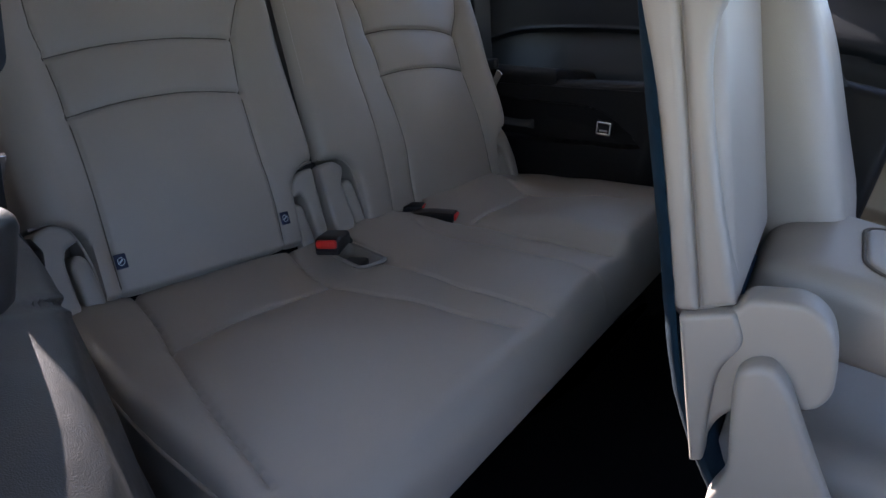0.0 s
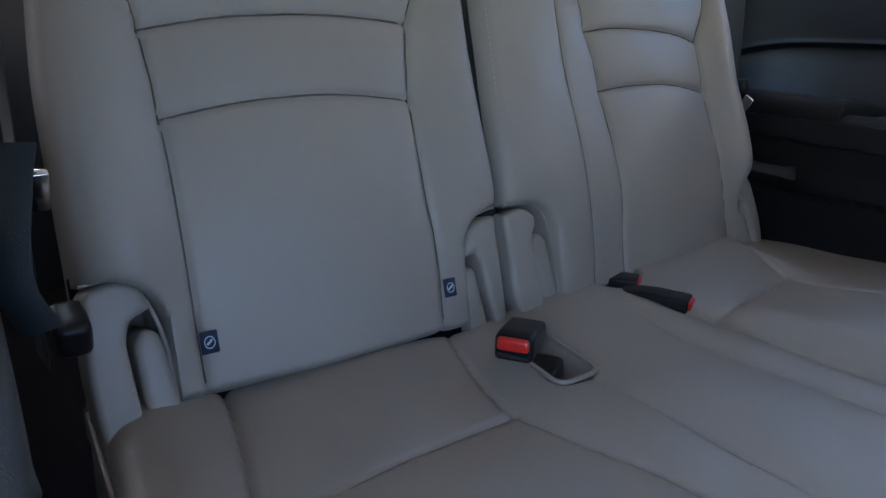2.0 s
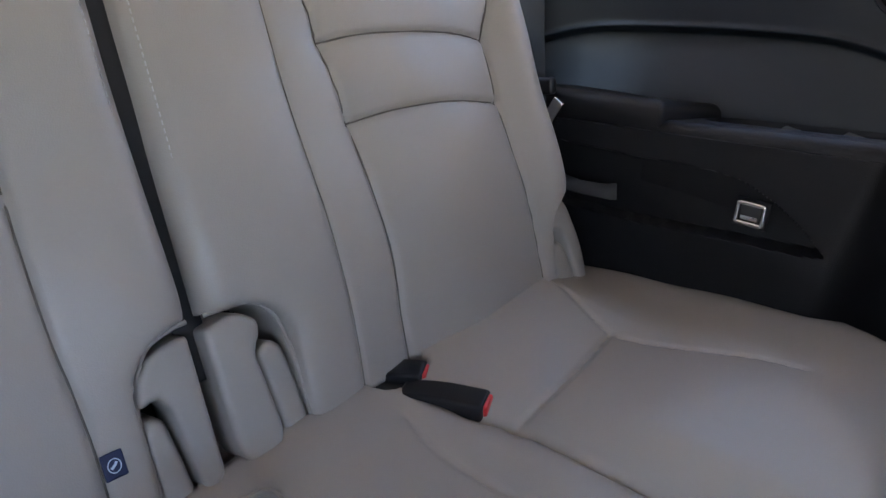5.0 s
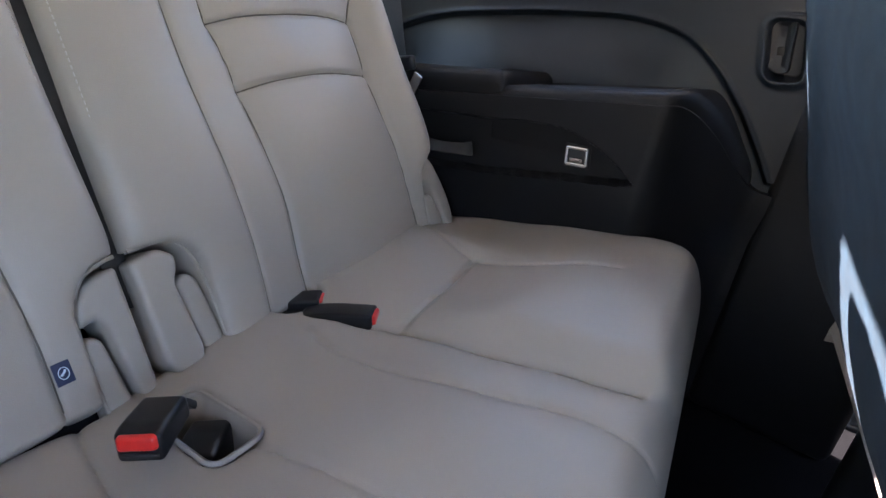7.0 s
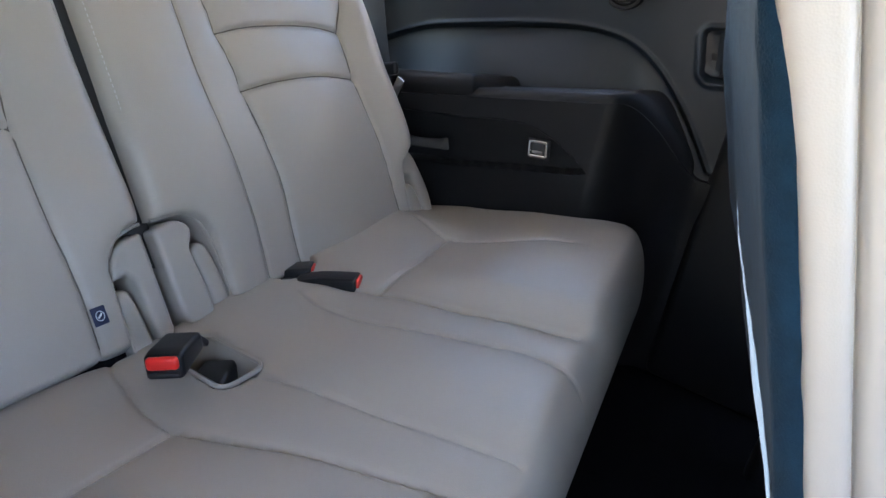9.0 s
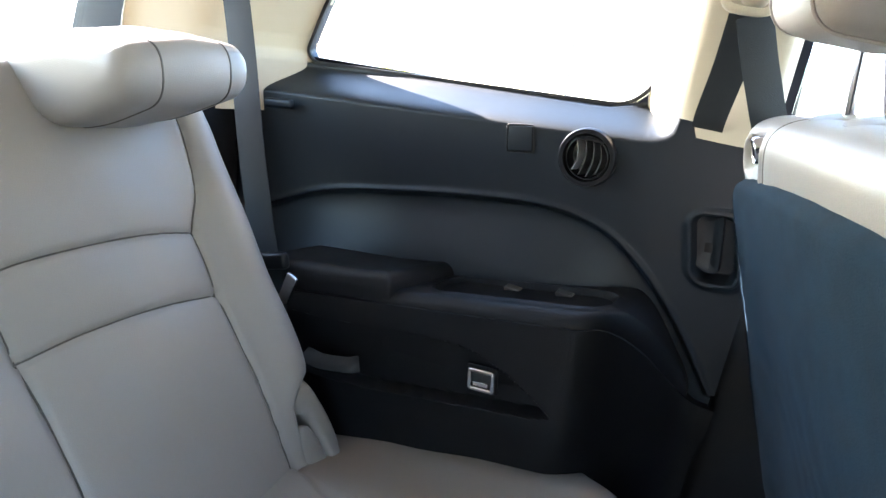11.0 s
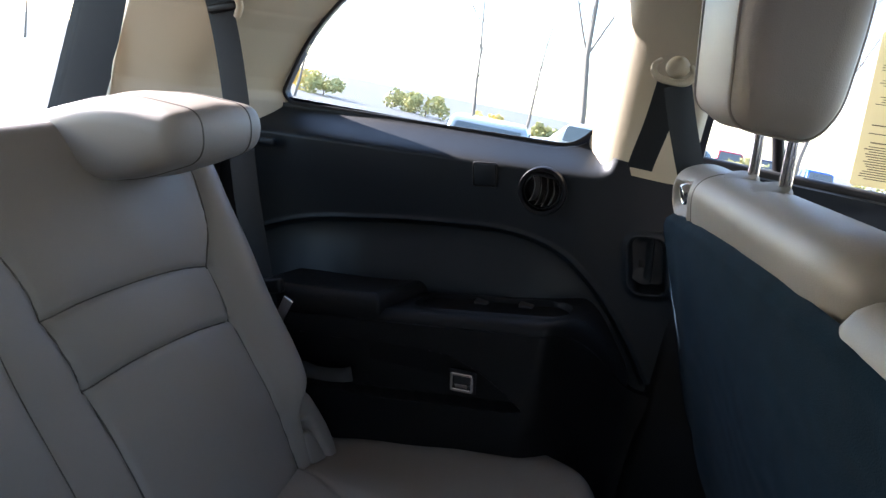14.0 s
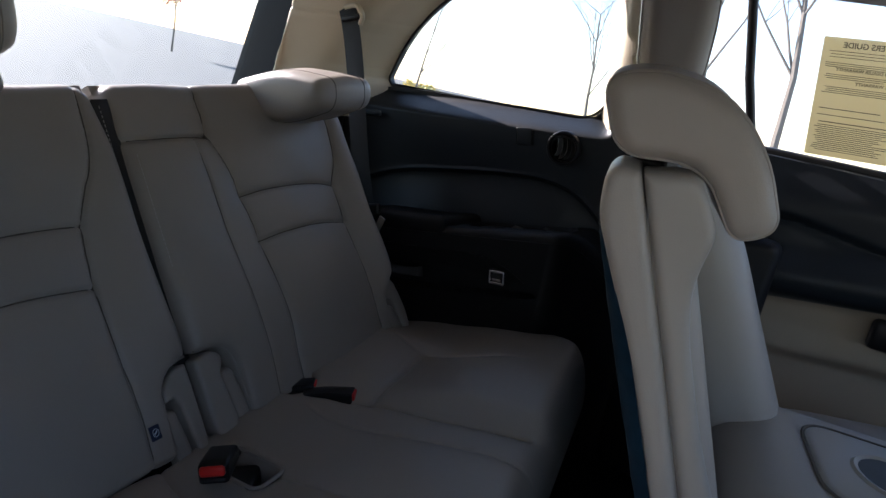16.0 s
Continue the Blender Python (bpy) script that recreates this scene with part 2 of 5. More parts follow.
def smooth_path(pts, n=8):
    """Points along a soft curve through pts."""
    P = [Vector(p) for p in pts]
    P = [2 * P[0] - P[1]] + P + [2 * P[-1] - P[-2]]
    out = []
    for i in range(1, len(P) - 2):
        a, b, c, d = P[i - 1 : i + 3]
        for k in range(n):
            t = k / n
            out.append(0.5 * ((2 * b) + (c - a) * t + (2 * a - 5 * b + 4 * c - d) * t * t + (3 * b - a - 3 * c + d) * t**3))
    return out + [P[-2]]


def strap(name, pts, across, width, thick, material, parent=None, label="", n=6):
    """A flat band along pts; across: its way of width at each point."""
    rings = []
    pts = [Vector(p) for p in pts]
    for i, p in enumerate(pts):
        t = (pts[min(i + 1, len(pts) - 1)] - pts[max(i - 1, 0)]).normalized()
        w = Vector(across[i] if isinstance(across, list) else across)
        w = (w - t * w.dot(t)).normalized() * width / 2
        h = t.cross(w).normalized() * thick / 2
        rings.append([p - w - h * 0.4, p - w * 0.93 - h, p + w * 0.93 - h, p + w - h * 0.4, p + w + h * 0.4, p + w * 0.93 + h, p - w * 0.93 + h, p - w + h * 0.4])
    return loft(name, rings, material, parent, label, angle=60)


def line_dist(A, B, pts):
    """Distance of the grid points (A, B) from a polyline."""
    best = np.full(A.shape, 9.0)
    for (x0, y0), (x1, y1) in zip(pts[:-1], pts[1:]):
        dx, dy = x1 - x0, y1 - y0
        t = np.clip(((A - x0) * dx + (B - y0) * dy) / (dx * dx + dy * dy), 0, 1)
        best = np.minimum(best, np.hypot(A - x0 - t * dx, B - y0 - t * dy))
    return best


def curve2(pts, n=8):
    return [(p.x, p.y) for p in smooth_path([(a, b, 0) for a, b in pts], n)]


def seam(A, B, pts, depth=0.004, width=0.0032, puff=0.004, reach=0.02):
    d = line_dist(A, B, curve2(pts))
    return -depth * np.exp(-((d / width) ** 2)) - puff * np.exp(-d / reach)


def step(x, a, b):
    t = np.clip((x - a) / (b - a), 0, 1)
    return t * t * (3 - 2 * t)


def rbox_sdf(A, B, cx, cy, hx, hy, r):
    qx, qy = np.abs(A - cx) - hx + r, np.abs(B - cy) - hy + r
    return np.hypot(np.maximum(qx, 0), np.maximum(qy, 0)) + np.minimum(np.maximum(qx, qy), 0) - r


def roundover(d, r):
    """The drop of a rounded edge at distance d inside the outline."""
    t = np.clip(d, 0, r)
    return -(r - np.sqrt(np.maximum(r * r - (r - t) ** 2, 0)))


def soft(A, B, scale, amount, seed=0.0):
    """Slow dents of soft upholstery."""
    return amount * (np.sin(A * scale + 1.3 + seed) * np.sin(B * scale * 1.27 + 0.4 + 2 * seed) + 0.6 * np.sin(A * scale * 2.3 + B * scale * 1.9 + seed))

# ---------------- the car's inner shell ----------------
def mirror_y(grid):
    g = grid.copy()
    g[..., 1] *= -1
    return g


ARC = [(-0.34, 0.625), (-0.2, 0.69), (-0.05, 0.728), (0.1, 0.757), (0.2, 0.768), (0.28, 0.757), (0.34, 0.722), (0.395, 0.668), (0.44, 0.61), (0.475, 0.56)]


def upper_wall(detail):
    """The side trim from the armrest up to the window sill, as depth over length and height."""
    xs, vs = np.linspace(-0.66, 0.50, 560 if detail else 330), np.linspace(0, 1, 300 if detail else 190)
    X, V = np.meshgrid(xs, vs, indexing="ij")
    crest = np.interp(X, [-0.66, -0.45, -0.37, -0.312, 0.0, 0.235, 0.27, 0.295, 0.315, 0.34, 0.50], [0.805, 0.815, 0.84, 0.886, 0.902, 0.9135, 0.922, 0.938, 0.942, 0.925, 0.920])
    low = 0.50 if detail else 0.08
    Z = low + V * (crest - low)
    lip = 0.866 + 0.08 * (np.clip(X, -0.34, 0.5) + 0.06)
    sill = 0.072 * step(Z, lip - 0.012, lip + 0.036) * step(X, -0.46, -0.33) * (1 - step(X, 0.305, 0.35))
    if not detail:
        d = 0.690 + 0.010 * np.sin(X * 7) + sill + 0.02 * (sill > 0) - 0.05 * step(-X, 0.36, 0.5) * step(Z, 0.74, 0.82)
        d = d - 0.045 * step(0.10 - X, 0, 0.25) * step(0.55 - Z, 0, 0.12)
        d = d - 0.006 * np.exp(-((line_dist(X, Z, [(-0.3, 0.66), (0.1, 0.74), (0.35, 0.70), (0.45, 0.55)]) / 0.008) ** 2))
        return np.stack([X, d, Z], -1)
    d = 0.732 + 0.018 * step(X, 0.3, 0.5) + sill - 0.085 * step(-X, 0.36, 0.5) * step(Z, 0.74, 0.82)
    c = np.array(curve2(ARC))
    under = np.interp(X, c[:, 0], c[:, 1])
    dist = line_dist(X, Z, curve2(ARC))
    inside = np.where(Z < under, dist, -dist)
    d = d + 0.011 * step(inside, -0.004, 0.010) - 0.034 * step(inside, 0.01, 0.13) * (1 - step(X, 0.30, 0.42)) - 0.0045 * np.exp(-((dist / 0.0055) ** 2))
    q = rbox_sdf(X + (Z - 0.765) * 0.25, Z - 0.12 * (X - 0.43), 0.432, 0.765, 0.033, 0.050, 0.022)
    d = d + 0.028 * step(-q, 0.0, 0.012) - 0.004 * np.exp(-((q / 0.006) ** 2))
    q = np.hypot(X - 0.241, Z - 0.850) - 0.038
    d = d + 0.030 * step(-q, 0.0, 0.006)
    return np.stack([X, d, Z], -1)


def armrest_front(X):
    """Inner face of the armrest and wheelhouse; it turns back to the side ahead of the tray."""
    return 0.5635 + 0.185 * step(X, 0.310, 0.470)


def lower_wall():
    """The wheelhouse side under the armrest."""
    xs, s = np.linspace(-0.66, 0.52, 420), np.linspace(0, 1, 220)
    X, S = np.meshgrid(xs, s, indexing="ij")
    Z = 0.08 + S * (np.clip(0.607 + 0.21 * X, 0.53, 0.69) - 0.150 * step(X, 0.330, 0.470) - 0.08)
    d = armrest_front(X) - 0.004 + 0.010 * step(0.52 - Z, 0, 0.1)
    lower = np.interp(X, [-0.30, -0.04, 0.034, 0.194, 0.282, 0.312], [0.410, 0.459, 0.473, 0.513, 0.533, 0.544])
    upper = np.interp(X, [-0.30, -0.083, 0.039, 0.10, 0.142, 0.18, 0.203, 0.238, 0.274, 0.312], [0.535, 0.556, 0.576, 0.589, 0.596, 0.598, 0.594, 0.584, 0.567, 0.543])
    inside = np.minimum(Z - lower, upper - Z)
    d = d + 0.024 * step(inside, 0.0, 0.007) * step(X, -0.30, -0.24)
    return np.stack([X, d, Z], -1)


F = upper_wall(True)
B = F.copy()
B[..., 1] = 0.84
wall_left = shell("wall_left", F, B, DARK_TRIM, angle=35)
tagged(wall_left, "black grained plastic side trim with a curved moulding", "wall trim", kind="structure")
F = lower_wall()
B = F.copy()
B[..., 1] = np.maximum(B[..., 1] + 0.02, 0.84)
tagged(shell("wheelhouse_left", F, B, SHADED_MATTE_TRIM, angle=35), "black plastic wheelhouse trim with a leaf-shaped recess", "wall trim", kind="structure")
F = mirror_y(upper_wall(False))
# its front edge follows the door opening round the wheel arch
DOOR_EDGE = [(0.98, 0.08), (0.86, 0.24), (0.76, 0.35), (0.66, 0.46), (0.57, 0.55), (0.49, 0.63), (0.415, 0.72), (0.385, 0.80), (0.40, 0.92), (0.425, 1.10), (0.435, 1.36)]
edge_x = np.interp(F[..., 2], [z for x, z in DOOR_EDGE], [x for x, z in DOOR_EDGE])
F[..., 0] = -0.66 + (F[..., 0] + 0.66) / 1.16 * (edge_x + 0.66)
F[..., 1] -= 0.014 * step(F[..., 0], edge_x - 0.05, edge_x) - 0.006 * np.exp(-(((F[..., 0] - edge_x + 0.10) / 0.008) ** 2))
F[..., 1] -= 0.13 * step(0.84 - F[..., 2], 0.0, 0.10)
B = F.copy()
B[..., 1] = B[..., 1] - 0.010
tagged(shell("wall_right", F, B, DARK_TRIM, angle=35), "black grained plastic side trim beside the open doorway", "wall trim", kind="structure")


def across(grid, sign):
    """The left side's trim as it is, or carried over to the right, where the seat stands nearer the body."""
    g = grid.copy()
    if sign < 0:
        g[..., 1] = -(g[..., 1] + 0.125)
    return g


# wheelhouse trim beside the doorway: its corner runs forward as it falls, then the face turns out to the door opening
CORNER = [(0.88, 0.05), (0.72, 0.20), (0.58, 0.33), (0.46, 0.425), (0.415, 0.45), (0.38, 0.485), (0.32, 0.53), (0.26, 0.57), (0.18, 0.60), (0.11, 0.65), (0.06, 0.70), (0.03, 0.76), (0.02, 0.82)]
GROOVE = [(0.42, 0.80), (0.405, 0.755), (0.385, 0.70), (0.382, 0.657), (0.36, 0.62), (0.30, 0.57), (0.235, 0.52), (0.16, 0.47)]


def wheelhouse_right():
    us, vs = np.linspace(-0.34, 0.42, 230), np.linspace(0, 1, 200)
    D, V = np.meshgrid(us, vs, indexing="ij")
    Z = 0.08 + V * 0.555
    X = D + np.interp(Z, [z for x, z in CORNER], [x for x, z in CORNER])
    turn = np.where(D < -0.03, 0.0, np.where(D < 0.03, (D + 0.03) ** 2 / 0.12, D))
    Y = -0.648 - 0.24 * turn - 0.05 * step(D, 0.26, 0.42)
    # rounded top under the armrest
    Y = Y - 0.09 * step(Z, 0.57, 0.635) ** 2
    d = line_dist(X, Z, curve2(GROOVE))
    Y = Y - 0.006 * np.exp(-((d / 0.004) ** 2)) + 0.002 * np.exp(-(((d - 0.009) / 0.004) ** 2))
    P = np.stack([X, Y, Z], -1)
    Q = P.copy()
    Q[..., 1] = np.minimum(P[..., 1] - 0.02, -0.80)
    ob = shell("wheelhouse_right", P, Q, SUNLIT_DUSTY_TRIM, angle=40)
    tagged(ob, "dusty black grained wheelhouse trim under the armrest, lightened for the sun", "wall trim", kind="structure")


wheelhouse_right()


def side_armrest(sign, material, label):
    rest = thing("side_armrest", label, "armrest", "side armrests", at=(0.1, sign * 0.64 - (sign < 0) * 0.125, 0.60))
    xs, vs = np.linspace(-0.21, 0.092, 120), np.linspace(0, 1, 70)
    X, V = np.meshgrid(xs, vs, indexing="ij")
    end = 0.052 + 0.04 * V
    X = -0.21 + (X + 0.21) / 0.302 * (end + 0.21)
    near = 0.5625 + 0.05 * (1 - step(X, -0.21, -0.13))
    Y = near + V * (0.765 - near)
    edge = np.minimum(1.2 * (Y - near), np.minimum(X + 0.21, end - X))
    Z = 0.662 + 0.19 * (X - 0.05) - 0.14 * (Y - 0.57) + roundover(np.minimum(edge, 0.03), 0.030) - 0.004 * np.exp(-(((X + 0.02) / 0.09) ** 2)) * step(edge, 0.0, 0.05)
    F = across(np.stack([X, Y, Z], -1), sign)
    B = across(np.stack([X, np.maximum(Y, near + 0.035), 0 * Z + 0.52], -1), sign)
    shell("pad", F, B, material, rest, "soft black armrest pad", 60)
    plane = lambda x: 0.643 + 0.225 * (x - 0.09)
    xs, vs = np.linspace(0.040, 0.450, 180), np.linspace(0, 1, 110)
    X, V = np.meshgrid(xs, vs, indexing="ij")
    front = armrest_front(X)
    Y = front + V * (0.775 - front)
    Z = plane(X) - 0.10 * (Y - 0.57) + roundover(np.minimum(Y - front, 0.450 - X), 0.022) - 0.150 * step(X, 0.340, 0.480)
    d = rbox_sdf(X, Y, 0.214, 0.646, 0.124, 0.050, 0.036)
    Z = Z - 0.115 * step(-d, -0.001, 0.010) + 0.003 * np.exp(-((d / 0.006) ** 2))
    F = across(np.stack([X, Y, Z], -1), sign)
    B = across(np.stack([X, np.maximum(Y, np.minimum(front + 0.035, 0.78)), 0 * Z + 0.48], -1), sign)
    shell("tray", F, B, material, rest, "black tray with a rounded opening", 50)
    y = 0.688 if sign > 0 else -0.813
    for x in (0.186, 0.262):
        clip = box("clip", (0.024, 0.018, 0.007), (x, y, plane(x) - 0.019), GREY_VANE, rest, "small grey clip", r=0.002)
        box("tab", (0.016, 0.012, 0.022), (x, y, plane(x) - 0.032), material, clip, r=0.003)


side_armrest(1, SHADED_MATTE_TRIM, "black moulded armrest with an open tray along the side trim")
side_armrest(-1, SUNLIT_DUSTY_TRIM, "dusty black moulded armrest with an open tray beside the doorway, lightened for the sun")

floor = box("floor", (3.2, 1.9, 0.05), (0.75, 0, 0.075), FLOOR_CARPET, r=0.01)
tagged(floor, "black carpeted car floor", "floor", kind="structure")

# quarter windows: outline in length and height, lying on a leaning side
WIN = [(-0.318, 0.905), (-0.30, 0.885), (0.262, 0.917), (0.300, 0.955), (0.325, 1.215), (0.29, 1.235), (-0.02, 1.215), (-0.17, 1.12), (-0.26, 1.02)]
WIN_R = [0.02, 0.03, 0.06, 0.09, 0.03, 0.03, 0.12, 0.1, 0.1]


def side_y(z):
    return 0.806 - 0.16 * max(0.0, z - 0.9)


def quarter_window(sign, name):
    out = rpoly(WIN, WIN_R)
    inn = inset(out, 0.006)
    y = lambda z, d: sign * (side_y(z) + d)
    win = thing(name, "fixed tinted quarter window with a black painted border", "window")
    win["kind"] = "structure"
    rings = [[(x, y(z, 0.002), z) for x, z in out], [(x, y(z, 0.002), z) for x, z in inn], [(x, y(z, 0.008), z) for x, z in inn], [(x, y(z, 0.008), z) for x, z in out], [(x, y(z, 0.002), z) for x, z in out]]
    loft("window_frame", rings, RUBBER, win, "black border", caps=False)
    glass_ring = [(x, y(z, 0.005), z) for x, z in inset(out, 0.003)]
    pane = loft("pane", [glass_ring, [(a, b + sign * 0.004, c) for a, b, c in glass_ring]], GLASS, win, "tinted glass")
    pane.visible_shadow = False
    # body side round the window
    big = []
    for x, z in out:
        a = math.atan2((z - 1.05) / 0.22, (x - 0.0) / 0.33)
        bx, bz = math.cos(a), math.sin(a)
        k = 1 / max(abs(bx), abs(bz))
        big.append((bx * k * (0.47 if bx > 0 else 0.56), 1.06 + bz * k * (0.34 if bz > 0 else 0.20)))
    rings = [[(x, y(z, 0.010), z) for x, z in out], [(x, y(z, 0.010), z) for x, z in big], [(x, y(z, 0.05), z) for x, z in big], [(x, y(z, 0.03), z) for x, z in out], [(x, y(z, 0.010), z) for x, z in out]]
    body = loft("body_side", rings, PAINT, None, caps=False)
    tagged(body, "dark metallic painted body side round the quarter window", "car body", kind="structure")
    return win


quarter_window(1, "window_1")
quarter_window(-1, "window_2")


def window_rear_x(z):
    zs = [0.80, 0.888, 0.905, 0.93, 1.02, 1.12, 1.19, 1.225, 1.40]
    xs = [-0.30, -0.312, -0.322, -0.316, -0.262, -0.175, -0.09, 0.0, 0.3]
    return float(np.interp(z, zs, xs))


def glass_x(z):
    return -0.66 + 0.30 * (z - 0.83)


def rear_pillar(sign, name):
    """Trim from the quarter window round to the tailgate."""
    front, zs = [], np.linspace(0.80, 1.40, 200)
    for z in zs:
        xw, yw = window_rear_x(z), side_y(z)
        lean = 0.12 * max(0, z - 0.9)
        knots = [(xw + 0.006, yw + 0.004), (xw - 0.012, yw - 0.022), (xw - 0.045, yw - 0.085), (min(xw - 0.09, -0.33 + 0.3 * (z - 0.9)), 0.650 - lean), (min(xw - 0.2, -0.45), 0.605 - lean), (glass_x(z) + 0.115, 0.592 - 0.5 * lean), (glass_x(z) + 0.080, 0.628)]
        pts = smooth_path([(a, b, 0) for a, b in knots], 7)
        front.append([(p.x, sign * p.y, z) for p in pts])
    F = np.array(front)
    B = F.copy()
    B[..., 1] = sign * np.maximum(np.abs(B[..., 1]) + 0.02, 0.76)
    joint = np.exp(-(((F[..., 2] - 1.052) / 0.0035) ** 2))
    F[..., 1] += sign * 0.004 * joint
    ob = shell(name, F, B, PILLAR, angle=50)
    return tagged(ob, "beige grained plastic rear pillar trim", "pillar trim", kind="structure")


rear_pillar(1, "pillar_trim_rear_left")
rear_pillar(-1, "pillar_trim_rear_right")


def centre_pillar(sign, name, x0=0.30, x1=0.455):
    front, zs = [], np.linspace(0.905, 1.40, 40)
    for z in zs:
        lean = 0.14 * max(0, z - 0.9)
        yw = side_y(z)
        knots = [(x0 - 0.012, yw + 0.004), (x0 + 0.006, yw - 0.018), (x0 + 0.030, 0.752 - lean), (x0 + 0.09, 0.735 - lean), (x1 - 0.012, 0.738 - lean), (x1, 0.760 - lean), (x1 + 0.004, 0.80 - lean)]
        front.append([(p.x, sign * p.y, z) for p in smooth_path([(a, b, 0) for a, b in knots], 6)])
    F = np.array(front)
    B = F.copy()
    B[..., 1] = sign * np.maximum(np.abs(B[..., 1]) + 0.01, 0.815)
    ob = shell(name, F, B, PILLAR, angle=50)
    return tagged(ob, "beige grained plastic centre pillar trim with a belt slot", "pillar trim", kind="structure")


centre_pillar(1, "pillar_trim_centre_left")
centre_pillar(-1, "pillar_trim_centre_right")

# headliner and roof
xs, ys = np.linspace(-0.62, 2.2, 40), np.linspace(-0.76, 0.76, 40)
X, Y = np.meshgrid(xs, ys, indexing="ij")
Zc = 1.395 - 0.16 * np.abs(Y / 0.76) ** 4 - 0.05 * step(-X, 0.2, 0.62)
F = np.stack([X, Y, Zc], -1)
B = F.copy()
B[..., 2] = 1.45
tagged(shell("ceiling", F, B, HEADLINER), "beige fabric headliner", "ceiling", kind="structure")
tagged(box("roof_panel", (2.95, 1.7, 0.03), (0.78, 0, 1.47), PAINT, r=0.012), "dark painted car roof", "roof", kind="structure")

# tailgate with its window
def tailgate():
    gate = thing("window_rear", "tailgate window in a dark plastic frame", "window")
    gate["kind"] = "structure"
    out = [(-0.78, 0.10), (0.78, 0.10), (0.74, 1.0), (0.62, 1.42), (-0.62, 1.42), (-0.74, 1.0)]
    hole = rpoly([(-0.605, 0.76), (0.605, 0.76), (0.62, 1.165), (-0.62, 1.205)], 0.06)
    big = []
    for y, z in hole:
        a = math.atan2(z - 1.05, y)
        k = 1 / max(abs(math.cos(a)) / 0.80, (math.sin(a) / 0.36) if math.sin(a) > 0 else abs(math.sin(a)) / 0.95)
        big.append((math.cos(a) * k, 1.05 + math.sin(a) * k))
    g = lambda y, z, d: (glass_x(max(z, 0.80)) + d, y, z)
    rings = [[g(y, z, 0.085) for y, z in inset(hole, -0.012)], [g(y, z, 0.004) for y, z in hole], [g(y, z, -0.03) for y, z in hole], [g(y, z, -0.03) for y, z in big], [g(y, z, 0.02) for y, z in big], [g(y, z, 0.085) for y, z in inset(hole, -0.03)], [g(y, z, 0.085) for y, z in inset(hole, -0.012)]]
    loft("window_frame", rings, DARK_TRIM, gate, "dark grey plastic frame", caps=False)
    ring = [g(y, z, -0.012) for y, z in inset(hole, -0.01)]
    pane = loft("pane", [ring, [(a - 0.004, b, c) for a, b, c in ring]], GLASS, gate, "tinted glass")
    pane.visible_shadow = False
    # unseen block added over the glass, height and tilt set to trim the sun
    box("header", (0.10, 1.56, 0.28), (-0.530, 0, 1.338), DARK_TRIM, gate, "unseen dark upper frame, placed to cut the sun", r=0.02, turn=Matrix.Rotation(radians(-1.8), 3, "X"))
    box("lower_panel", (0.05, 1.60, 0.66), (-0.70, 0, 0.40), DARK_TRIM, gate, "dark lower tailgate trim", r=0.02)


tailgate()
# added filler, mostly hidden, that blocks sun slipping past the backrest
tagged(box("cargo_trim_left", (0.10, 0.23, 0.56), (-0.43, 0.62, 0.585), SHADED_MATTE_TRIM, r=0.03), "black filler block behind the seat, added to stop stray sun", "wall trim", kind="structure")

# ---------------- the left rear door ----------------
def left_door():
    door = thing("door_1", "closed rear door with black upper panel and beige insert", "car door")
    door["kind"] = "structure"
    xs, zs = np.linspace(0.47, 1.75, 90), np.linspace(0.12, 0.915, 90)
    X, Z = np.meshgrid(xs, zs, indexing="ij")
    Z = Z + 0.20 * (X - 0.60) * np.clip(1 - np.abs(Z - 0.58) / 0.30, 0, 1)
    rise = 0.12 * (X - 0.63)
    d = 0.925 - 0.05 * step(Z - rise, 0.52, 0.66) * (1 - step(Z - rise, 0.80, 0.93)) + 0.05 * step(0.47 + rise - Z, 0, 0.05)
    d = d - 0.045 * step(Z - rise, 0.585, 0.625) * (1 - step(Z - rise, 0.66, 0.74))
    d = d + 0.012 * np.exp(-((line_dist(X, Z, [(0.5, 0.80), (0.75, 0.79), (1.0, 0.75), (1.4, 0.66)]) / 0.010) ** 2))
    G = np.stack([X, d, Z], -1)
    k = int(90 * 0.58)
    for name, sl, m, lab in (("upper_panel", slice(k, 90), DARK_TRIM, "black soft upper panel"), ("insert", slice(0, k + 1), SUNLIT_DOOR_BEIGE, "beige lower insert")):
        F = G[:, sl]
        B = F.copy()
        B[..., 1] = 1.0
        shell(name, F, B, m, door, lab, 40)
    box("pull_pocket", (0.22, 0.03, 0.07), (1.06, 0.885, 0.60), BLACK_PLASTIC, door, "black door pull", r=0.014)
    # window frame: rear post, divider, top rail
    tube("window_post", [(0.462, 0.965, 0.90), (0.452, 0.945, 1.05), (0.440, 0.90, 1.32)], 0.016, BLACK_PLASTIC, door, n=10)
    tube("divider", [(0.605, 0.975, 0.92), (0.560, 0.955, 1.07), (0.505, 0.91, 1.32)], 0.0105, BLACK_PLASTIC, door, "black upright glass divider", n=10)
    tube("top_rail", [(0.42, 0.90, 1.33), (1.0, 0.905, 1.36), (1.8, 0.905, 1.34)], 0.022, BLACK_PLASTIC, door, n=10)
    box("window_seal", (1.28, 0.03, 0.02), (1.11, 0.962, 0.918), RUBBER, door, r=0.006)
    ring = [(0.45, 0.985, 0.90), (1.75, 0.985, 0.90), (1.75, 0.915, 1.33), (0.44, 0.915, 1.33)]
    pane = loft("pane", [ring, [(a, b + 0.004, c) for a, b, c in ring]], CLEAR, door, "clear glass")
    pane.visible_shadow = False


